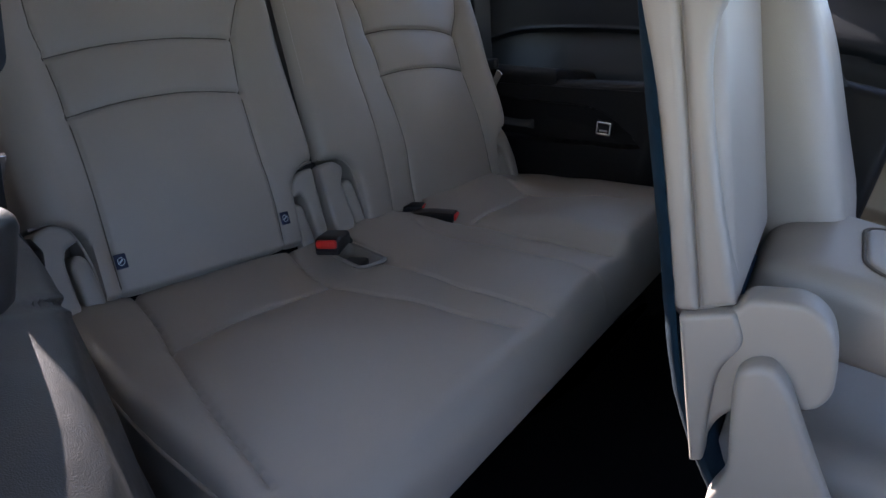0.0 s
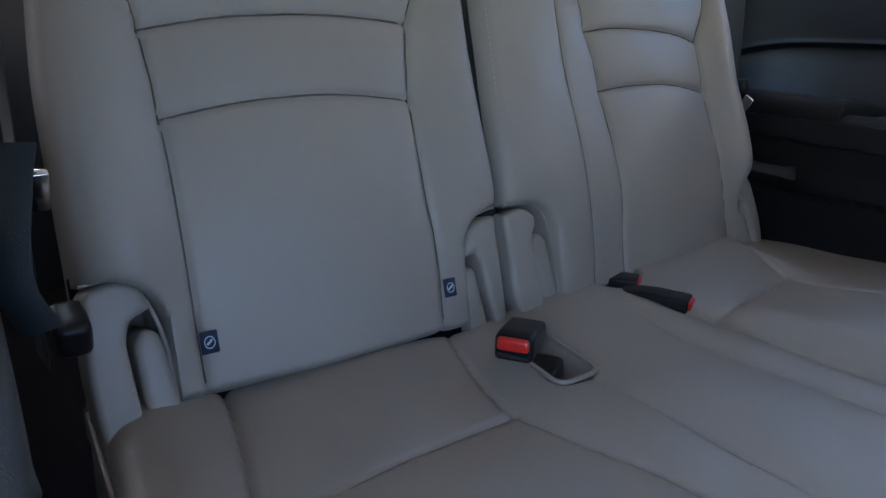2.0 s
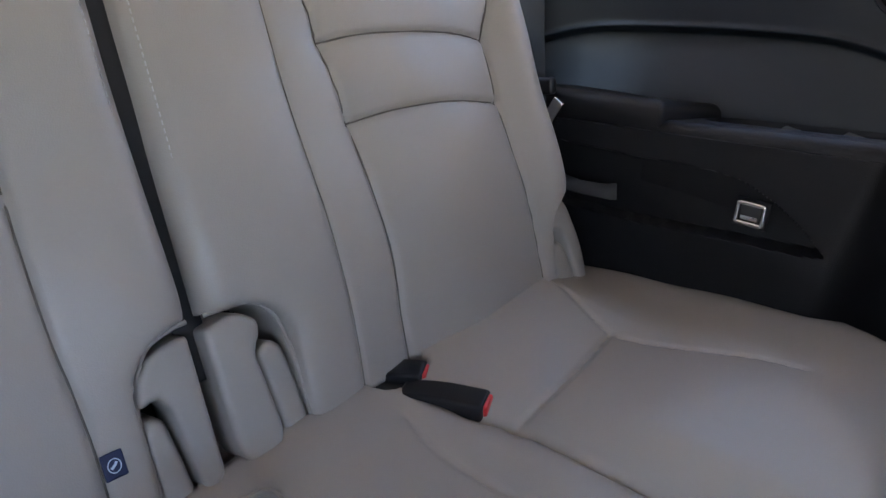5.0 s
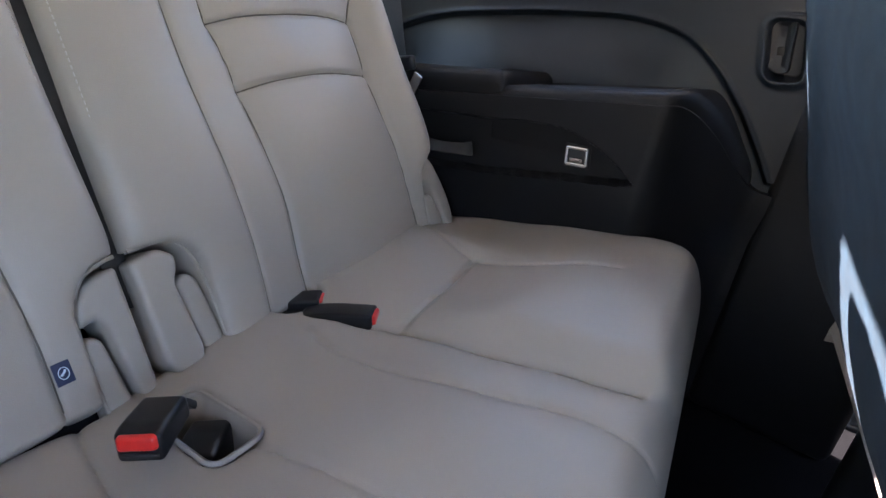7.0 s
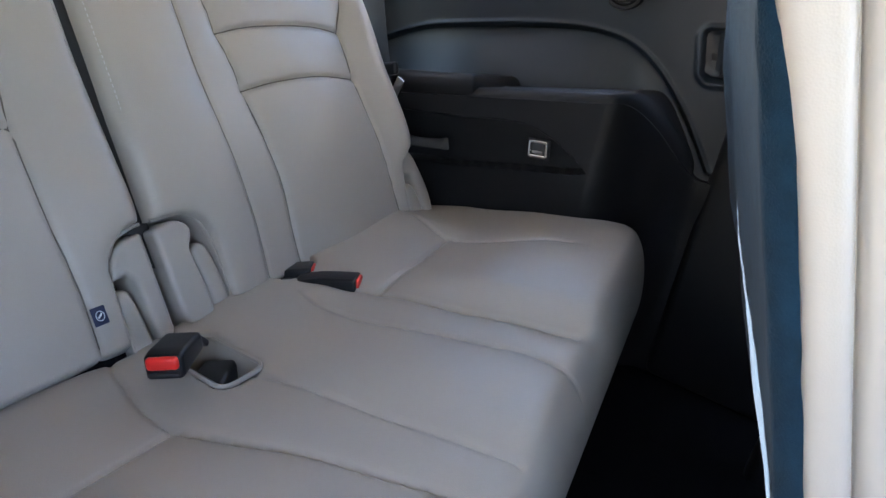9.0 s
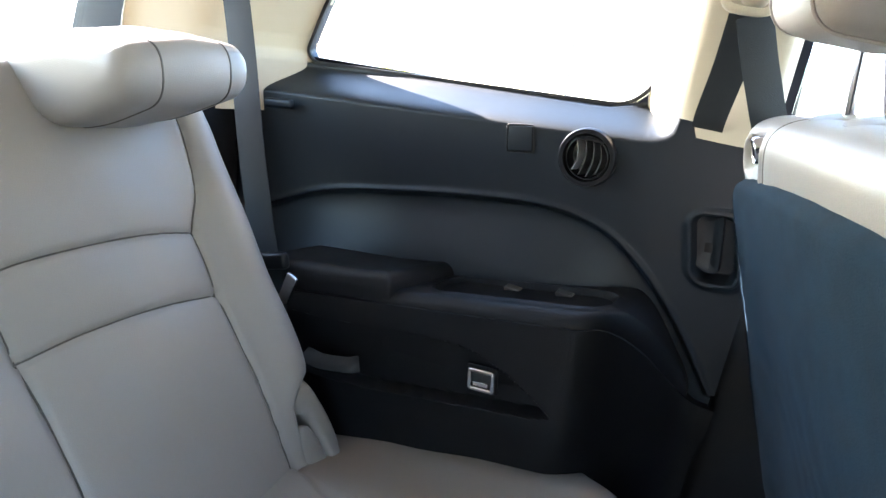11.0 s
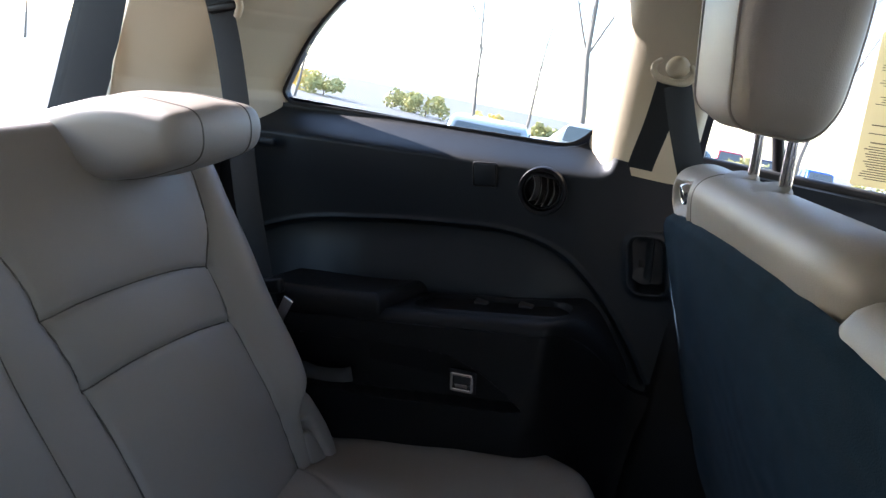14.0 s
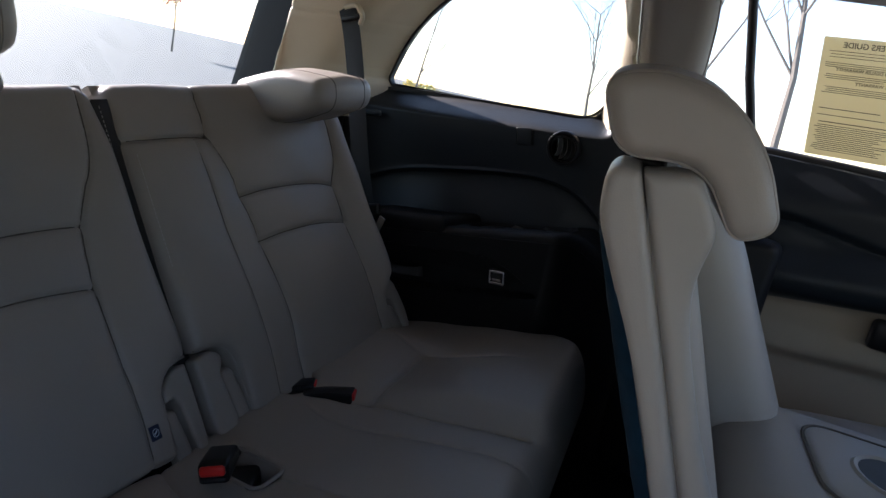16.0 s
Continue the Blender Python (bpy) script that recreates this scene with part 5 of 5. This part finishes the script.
belt2 = thing("seat_belt", "charcoal shoulder belt running down from the centre pillar", "seat belt", "seat belts", at=(0.44, 0.66, 0.9))
strap("webbing", smooth_path([(0.408, 0.640, 1.055), (0.434, 0.648, 0.99), (0.468, 0.664, 0.92), (0.54, 0.71, 0.82), (0.64, 0.75, 0.70), (0.74, 0.76, 0.45)], 8), (0.80, 0.42, 0.25), 0.040, 0.0016, WEBBING, belt2, "charcoal webbing")
strap("lower_webbing", smooth_path([(0.398, 0.668, 1.054), (0.393, 0.690, 0.995), (0.384, 0.718, 0.935), (0.381, 0.752, 0.905)], 6), (0.85, 0.2, -0.25), 0.038, 0.0016, WEBBING, belt2, "charcoal webbing returning to the pillar")
guide2 = thing("belt_guide", "pale beige shoulder belt guide with a round bolt cover", "belt guide", at=(0.40, 0.66, 1.07))
gc = Vector((0.404, 0.655, 1.075))
drop = Vector((0, 0, 0.013))
loop = smooth_path([gc - 0.3 * drop + 0.78 * (Vector(p) - gc) for p in [(0.372, 0.655, 1.092), (0.362, 0.648, 1.078), (0.372, 0.640, 1.062), (0.397, 0.634, 1.058), (0.422, 0.638, 1.060), (0.432, 0.648, 1.073), (0.424, 0.658, 1.088)]], 6)
tube("loop", loop, [0.0034 + 0.0016 * math.sin(math.pi * i / (len(loop) - 1)) for i in range(len(loop))], PILLAR, guide2, "pale plastic loop", n=10)
rings = []
for d, r in ((0.0, 0.016), (-0.010, 0.016), (-0.016, 0.0135), (-0.021, 0.008), (-0.022, 0.0)):
    rings.append([(0.402 + r * math.cos(a), 0.668 + d, 1.077 + r * 0.95 * math.sin(a)) for a in [2 * math.pi * i / 24 for i in range(24)]])
loft("bolt_cover", rings, PILLAR, guide2, "round beige bolt cover", caps=False)

belt3 = thing("seat_belt", "charcoal seat belt beside the narrow backrest by the doorway", "seat belt", "seat belts", at=(-0.12, -0.60, 0.5))
strap("webbing", smooth_path([(-0.345, -0.628, 1.10), (-0.25, -0.622, 0.90), (-0.14, -0.615, 0.72), (-0.06, -0.618, 0.55), (-0.03, -0.618, 0.42)], 8), (0.93, 0.1, 0.3), 0.048, 0.0016, WEBBING, belt3, "charcoal webbing")
box("tongue", (0.008, 0.018, 0.050), (-0.045, -0.604, 0.585), CHROME, belt3, "steel tongue", r=0.002, turn=Matrix.Rotation(radians(28), 3, "Y"))
strap("lap_strap", smooth_path([(-0.04, -0.615, 0.63), (-0.01, -0.625, 0.60), (0.03, -0.635, 0.545), (0.04, -0.62, 0.50)], 6), (0.3, 0.9, 0.2), 0.03, 0.004, WEBBING, belt3, "charcoal strap loop")
box("anchor", (0.05, 0.030, 0.035), (-0.012, -0.595, 0.462), BLACK_PLASTIC, belt3, "black belt anchor", r=0.008)

# ---------------- fittings on the left side trim ----------------
def air_vent(c):
    v = thing("air_vent", "round black air vent with curved upright vanes", "air vent", at=c)
    cx, cy, cz = c

    def ring(r, d, n=40):
        return [(cx + r * math.cos(a), cy + d, cz + r * math.sin(a)) for a in [2 * math.pi * i / n for i in range(n)]]

    loft("bezel", [ring(0.0405, 0.004), ring(0.0405, -0.004), ring(0.039, -0.0065), ring(0.0335, -0.0065), ring(0.032, -0.003), ring(0.032, 0.02)], BLACK_PLASTIC, v, "black outer ring", caps=False)
    loft("barrel", [ring(0.0315, 0.002), ring(0.030, -0.003), ring(0.0285, -0.0035), ring(0.0275, 0.004), ring(0.0275, 0.024), ring(0.0, 0.024)], BLACK_PLASTIC, v, "black turning barrel", caps=False)
    for k, x in enumerate((-0.0165, -0.0055, 0.0055, 0.0165)):
        h = math.sqrt(0.0275**2 - x * x) - 0.001
        vane = []
        for i in range(9):
            z = -h + 2 * h * i / 8
            bow = 0.006 * (1 - (z / h) ** 2)
            vane.append([(cx + x - 0.0028 + bow, cy - 0.002 - bow * 0.3, cz + z), (cx + x - 0.0012 + bow, cy - 0.0035 - bow * 0.3, cz + z), (cx + x + 0.0038 + bow, cy + 0.010, cz + z), (cx + x + 0.0022 + bow, cy + 0.011, cz + z)])
        # first vane carries the highlight in its colour, the others are grey
        loft("vane", vane, HIGHLIGHT_VANE if k == 0 else GREY_VANE, v, "vane coloured pale as a highlight" if k == 0 else "grey vane")
    box("thumb_bar", (0.040, 0.003, 0.004), (cx, cy - 0.003, cz + 0.0255), BLACK_PLASTIC, v, r=0.001)
    return v


air_vent((0.241, 0.728, 0.850))


def cap_cover():
    c = thing("cover_cap", "small square black cover cap in the side trim", "cover cap", at=(0.139, 0.731, 0.854))
    box("cap", (0.038, 0.004, 0.036), (0.139, 0.731, 0.854), DARK_TRIM, c, r=0.004, turn=Matrix.Rotation(radians(-9), 3, "Y"))
    loop = rpoly([(-0.021, -0.020), (0.021, -0.020), (0.021, 0.020), (-0.021, 0.020)], 0.005)
    m = Matrix.Rotation(radians(-9), 3, "Y")
    pts = [Vector((0.139, 0.7305, 0.854)) + m @ Vector((a, 0, b)) for a, b in loop]
    tube("joint", pts + [pts[0]], 0.0012, RUBBER, c, n=6)


cap_cover()


def pull_lever():
    """A flush paddle that fills the rear half of a rounded socket; the hand space beside it stays dark."""
    h = thing("release_lever", "black seat release lever in a recessed socket", "lever", at=(0.432, 0.775, 0.765))
    m = Matrix.Rotation(radians(-9), 3, "Y")
    c = Vector((0.422, 0.758, 0.770))
    at = lambda a, d, b: c + m @ Vector((a, d, b))
    outline = [(-0.023, -0.030), (0.000, -0.044), (0.016, -0.040), (0.016, 0.037), (0.010, 0.043), (-0.023, 0.043)]
    rings = []
    for d, k in ((0.024, 0.0), (0.002, 0.0), (0.0, 0.0015), (0.0, 0.004), (0.003, 0.010), (0.005, 0.014)):
        rings.append([at(a, d, b) for a, b in rpoly(shrink(outline, k), [0.014, 0.012, 0.006, 0.006, 0.006, 0.010], 5)])
    paddle = loft("paddle", rings, DARK_TRIM, h, "grained black paddle")
    box("emblem", (0.011, 0.002, 0.013), at(-0.001, 0.0052, -0.008), BLACK_PLASTIC, paddle, "small moulded square", r=0.003, turn=m)
    rim = [at(a + 0.008, -0.013, b - 0.003) for a, b in rpoly([(-0.034, -0.046), (-0.010, -0.052), (0.033, -0.052), (0.033, 0.052), (-0.034, 0.052)], [0.022, 0.02, 0.016, 0.016, 0.014])]
    tube("rim", rim + [rim[0]], 0.0030, DARK_TRIM, h, n=8)


pull_lever()


def tie_down():
    h = thing("belt_holder", "chrome rectangular belt holder set in the side trim", "belt holder", at=(0.209, 0.552, 0.560))
    m = Matrix.Rotation(radians(-8), 3, "Y")
    c = Vector((0.209, 0.560, 0.560))
    loop = [c + m @ Vector((a, 0, b)) for a, b in rpoly([(-0.017, -0.0135), (0.017, -0.0135), (0.017, 0.0135), (-0.017, 0.0135)], 0.003, 3)]
    tube("frame", loop + [loop[0]], 0.0032, CHROME, h, "chrome frame", n=8)
    box("well", (0.026, 0.004, 0.019), c + Vector((0, 0.003, 0)), RUBBER, h, "dark well", r=0.001, turn=m)
    box("bar", (0.022, 0.003, 0.006), c + Vector((0, 0.0005, -0.0062)), CHROME, h, "bright lower bar", r=0.001, turn=m)
    box("plate", (0.044, 0.003, 0.038), c + Vector((0, 0.005, 0)), BLACK_PLASTIC, h, "black backing plate", r=0.004, turn=m)


tie_down()
hook = thing("trim_handle", "small moulded black handle behind the belt", "handle", at=(-0.29, 0.70, 0.822))
box("grip", (0.060, 0.012, 0.016), (-0.29, 0.712, 0.823), DARK_TRIM, hook, r=0.006, turn=Matrix.Rotation(radians(-8), 3, "Y"))

# ---------------- notice on the door glass ----------------
def notice():
    """Reads correctly from outside, so mirrored from the cabin."""
    p = thing("window_notice", "cream dealer notice with printed lines taped inside the door glass", "notice", at=(0.785, 0.965, 0.93))
    ux, uz = Vector((0.995, 0, 0.05)).normalized(), Vector((-0.13, -0.10, 0.98)).normalized()
    o = Vector((0.715, 0.968, 0.932))
    W, H = 0.184, 0.252
    n = ux.cross(uz).normalized()
    P = lambda a, b, d=0.0: o + ux * a + uz * b + n * d
    loft("sheet", [[P(a, b, d) for a, b in rpoly([(0, 0), (W, 0), (W, H), (0, H)], 0.004, 2)] for d in (-0.0004, 0.0004)], PAPER, p, "cream paper sheet")
    sheet = p.children[0]

    def line(a0, a1, b, t):
        box("print_line", (a1 - a0, 0.0004, t), P((a0 + a1) / 2, b, 0.0007), INK, sheet, r=0, turn=Matrix((ux, -n, uz)).transposed())

    def words(text, a, b, size, bold=0.0):
        cu = bpy.data.curves.new("text", "FONT")
        cu.body, cu.size, cu.offset, cu.align_x = text, size, bold, "CENTER"
        tmp = bpy.data.objects.new("text", cu)
        scene.collection.objects.link(tmp)
        bpy.context.view_layer.update()
        me = bpy.data.meshes.new_from_object(tmp.evaluated_get(bpy.context.evaluated_depsgraph_get()))
        bpy.data.objects.remove(tmp)
        for v in me.vertices:
            q = P(a - v.co.x, b + v.co.y, 0.0009)
            v.co = q
        me.materials.append(INK)
        put("printed_words", me, sheet, "printed words " + text.lower())

    rnd = random.Random(7)
    words("BUYERS GUIDE", 0.092, 0.232, 0.016, 0.0003)
    words("AS IS - NO DEALER WARRANTY", 0.100, 0.184, 0.0095, 0.0002)
    words("DEALER WARRANTY", 0.118, 0.158, 0.0095, 0.0002)
    rows = [(0.224, 0.0012), (0.218, 0.0012), (0.212, 0.0012)] + [(0.200 - 0.004 * i, 0.0011) for i in range(3)]
    rows += [(0.176 - 0.004 * i, 0.0012) for i in range(3)] + [(0.150 - 0.004 * i, 0.0012) for i in range(4)]
    rows += [(0.104, 0.0016), (0.090, 0.0014), (0.075, 0.002)] + [(0.068 - 0.0042 * i, 0.0014) for i in range(14)]
    for b, t in rows:
        line(0.010 + rnd.uniform(0, 0.012), 0.172 - rnd.uniform(0, 0.05), b, t)


notice()

# ---------------- outdoors ----------------
def out(x, y, up=0.0):
    """A place on the sloping lot, up metres over it."""
    z0 = -0.45 - math.tan(radians(6.5)) * y
    n = SLOPE.to_3x3() @ Vector((0, 0, 1))
    return Vector((x, y, z0)) + n * up


g = bmesh.new()
bmesh.ops.create_grid(g, x_segments=8, y_segments=8, size=1500)
bmesh.ops.transform(g, matrix=Matrix.Translation((0, 0, -0.45)) @ SLOPE, verts=g.verts[:])
tagged(part("ground", g, CONCRETE), "worn sunlit asphalt car park", "ground", kind="structure")


def bare_tree(at, height, seed, name="tree", leaves=None):
    rnd = random.Random(seed)
    t = thing(name, "bare deciduous tree with thin upright limbs" if not leaves else "young tree with sparse red autumn leaves", "tree", "car park trees", at=at)
    verts, faces, tips = [], [], []

    def limb(p, d, length, r, depth):
        n, k = 5, 5
        pts, q, v = [p], p, d.normalized()
        for i in range(k):
            v = (v + Vector((rnd.uniform(-1, 1), rnd.uniform(-1, 1), rnd.uniform(-0.3, 0.8))) * 0.12).normalized()
            q = q + v * length / k
            pts.append(q)
        start = len(verts)
        side = v.orthogonal().normalized()
        up = v.cross(side)
        for i, c in enumerate(pts):
            rr = r * (1 - 0.75 * i / k)
            for j in range(n):
                a = 2 * math.pi * j / n
                verts.append(c + side * rr * math.cos(a) + up * rr * math.sin(a))
        for i in range(k):
            for j in range(n):
                a, b = start + i * n + j, start + i * n + (j + 1) % n
                faces.append([a, b, b + n, a + n])
        if depth > 0:
            for i in range(2, k + 1):
                for _ in range(2 if depth > 1 else 3):
                    e = (v * 0.75 + Vector((rnd.uniform(-1, 1), rnd.uniform(-1, 1), rnd.uniform(0, 0.9)))).normalized()
                    limb(pts[i], e, length * rnd.uniform(0.35, 0.6), r * 0.42 * (1 - 0.1 * i), depth - 1)
        else:
            tips.extend(pts[2:])

    limb(Vector(at), SLOPE.to_3x3() @ Vector((0, 0, 1)), height, height * 0.016, 3)
    raw("trunk", verts, faces, BARK, t, "grey-brown trunk and limbs", 60)
    if leaves:
        lv, lf = [], []
        for p in tips:
            for _ in range(leaves):
                c = p + Vector((rnd.gauss(0, 0.16), rnd.gauss(0, 0.16), rnd.gauss(0, 0.14)))
                a = Vector((rnd.uniform(-1, 1), rnd.uniform(-1, 1), rnd.uniform(-1, 1))).normalized() * 0.07
                b = a.orthogonal().normalized() * 0.045
                i = len(lv)
                lv += [c - a, c + b, c + a, c - b]
                lf.append([i, i + 1, i + 2, i + 3])
        crown = raw("crown", lv, lf, LEAF_RED, t, "sparse red leaves")
        crown["kind"] = "stuff"
    return t


for x, y, h, sd in ((-9.2, 31, 6.5, 1), (-18.4, 30, 5.0, 2), (-0.6, 26, 11.0, 3), (-3.0, 24, 9.5, 4), (4.6, 29, 9.5, 5), (-7.3, 34, 6.0, 6)):
    bare_tree(out(x, y), h, sd)
bare_tree(out(-36.0, 29.5), 4.6, 11, leaves=3)


def bush(at, size, material, seed):
    rnd = random.Random(seed)
    b = thing("bush", "yellowing autumn bush at the edge of the car park" if material is LEAF_YELLOW else "olive green bush at the edge of the car park", "bush", "edge bushes", at=at)
    tube("trunk", [Vector(at), Vector(at) + Vector((0.1, 0, size * 0.8))], size * 0.04, BARK, b, n=5)
    lv, lf = [], []
    blobs = [(Vector((rnd.uniform(-1, 1) * size * 0.9, rnd.uniform(-0.5, 0.5) * size, rnd.uniform(0.3, 0.9) * size)), rnd.uniform(0.25, 0.5) * size) for _ in range(9)]
    for _ in range(900):
        c0, r = rnd.choice(blobs)
        d = Vector((rnd.gauss(0, 1), rnd.gauss(0, 1), rnd.gauss(0, 1))).normalized() * r * rnd.uniform(0.5, 1.05)
        c = Vector(at) + c0 + d
        a = Vector((rnd.uniform(-1, 1), rnd.uniform(-1, 1), rnd.uniform(-1, 1))).normalized() * 0.11
        e = a.orthogonal().normalized() * 0.08
        i = len(lv)
        lv += [c - a, c + e, c + a, c - e]
        lf.append([i, i + 1, i + 2, i + 3])
    crown = raw("crown", lv, lf, material, b, "loose leaves")
    crown["kind"] = "stuff"


rb = random.Random(9)
for k in range(15):
    x = -26 + 2.6 * k + rb.uniform(-0.8, 0.8)
    bush(out(x * 1.35, 40 + rb.uniform(-2, 3)), rb.uniform(0.8, 1.5), LEAF_YELLOW if rb.random() < 0.5 else LEAF_GREEN, k)


def parked_car(at, yaw, paint, label, length=4.5, height=1.5, suv=False):
    car = thing("parked_car", label, "car", "parked cars", at=at)
    m = Matrix.Translation(at) @ SLOPE @ Matrix.Rotation(radians(yaw), 4, "Z")
    L, W = length, 1.78
    hood = 0.62 * height if suv else 0.60 * height
    body = [(-L / 2, 0.32), (-L / 2, hood * 0.95), (-L / 2 + 0.15, hood), (-L * 0.30, hood * 1.03), (L * 0.28, hood * 1.0), (L / 2 - 0.1, hood * 0.86), (L / 2, hood * 0.7), (L / 2, 0.30)]
    bp = (body, 0.12, 4)
    pl = lambda a, b, c: m @ Vector((a, c - W / 2, b))
    pad("body", bp, W, 0.10, pl, paint, car, "painted body")
    x0, x1 = (-L * 0.47, L * 0.20) if suv else (-L * 0.38, L * 0.20)
    cab = ([(x0, hood), (x0 + 0.25, height - 0.06), (x0 + 0.6, height), (x1 - 0.75, height), (x1 - 0.4, height - 0.05), (x1 + 0.15, hood)], 0.12, 4)
    pl2 = lambda a, b, c: m @ Vector((a, (c - (W - 0.22) / 2) * (1 - 0.16 * max(0, b - hood)), b))
    pad("cabin", cab, W - 0.22, 0.12, pl2, paint, car, "painted roof and pillars")
    for sgn in (-1, 1):
        for a, b in (((x0 + 0.32), (x0 + x1) / 2 - 0.28), ((x0 + x1) / 2 - 0.20, x1 - 0.30)):
            q = [(a, hood + 0.05), (b, hood + 0.05), (b - 0.06, height - 0.12), (a + 0.10, height - 0.12)]
            rings = [[m @ Vector((u, sgn * (W / 2 - 0.10 - 0.10 * (v - hood) + d), v)) for u, v in rpoly(q, 0.05, 3)] for d in (-0.03, 0.012)]
            loft("side_window", rings, CAR_GLASS, car, "dark side window")
        for a in (-L * 0.30, L * 0.31):
            rings = []
            for d, r in ((0.0, 0.33), (0.02, 0.345), (0.16, 0.345), (0.18, 0.33), (0.18, 0.20)):
                rings.append([m @ Vector((a + r * math.cos(t), sgn * (W / 2 - 0.16 + d), 0.345 + r * math.sin(t))) for t in [2 * math.pi * i / 20 for i in range(20)]])
            wheel = loft("wheel", rings, TYRE, car, "black tyre")
            rings = [[m @ Vector((a + r * math.cos(t), sgn * (W / 2 + 0.02 + d), 0.345 + r * math.sin(t))) for t in [2 * math.pi * i / 20 for i in range(20)]] for d, r in ((0.0, 0.21), (0.008, 0.20), (0.0, 0.06), (0.0, 0.0))]
            loft("rim", rings, CHROME, wheel, "alloy rim", caps=False)
    for q, d in (([(x1 - 0.38, height - 0.10), (x1 + 0.10, hood + 0.04)], 0.0), ([(x0 + 0.22, height - 0.12), (x0 - 0.01, hood + 0.05)], 0.0)):
        (a0, b0), (a1, b1) = q
        sg = 1 if a1 > a0 else -1
        rings = [[m @ Vector((a0 + sg * e, -0.58, b0)), m @ Vector((a0 + sg * e, 0.58, b0)), m @ Vector((a1 + sg * e, 0.68, b1)), m @ Vector((a1 + sg * e, -0.68, b1))] for e in (-0.02, 0.03)]
        loft("windscreen", rings, CAR_GLASS, car, "dark windscreen")
    return car


parked_car(out(-3.25, 12.8), 104, CAR_SILVER, "pale silver parked saloon seen over the window sill", 4.4, 1.24)
parked_car(out(7.6, 44), 100, CAR_BLUE, "bright blue parked hatchback", 3.9, 1.55, True)
parked_car(out(5.2, 46), 95, CAR_BLACK, "dark maroon parked estate", 4.6, 1.6, True)
parked_car(out(2.9, 45), 95, CAR_RED, "red parked estate car far off", 4.6, 1.65, True)
parked_car(out(-0.4, 20.5), 185, CAR_DARK, "dark teal parked saloon beyond the door glass")
parked_car(out(-2.1, 19.0), 180, WHITE_PAINT, "white parked saloon beyond the glass")
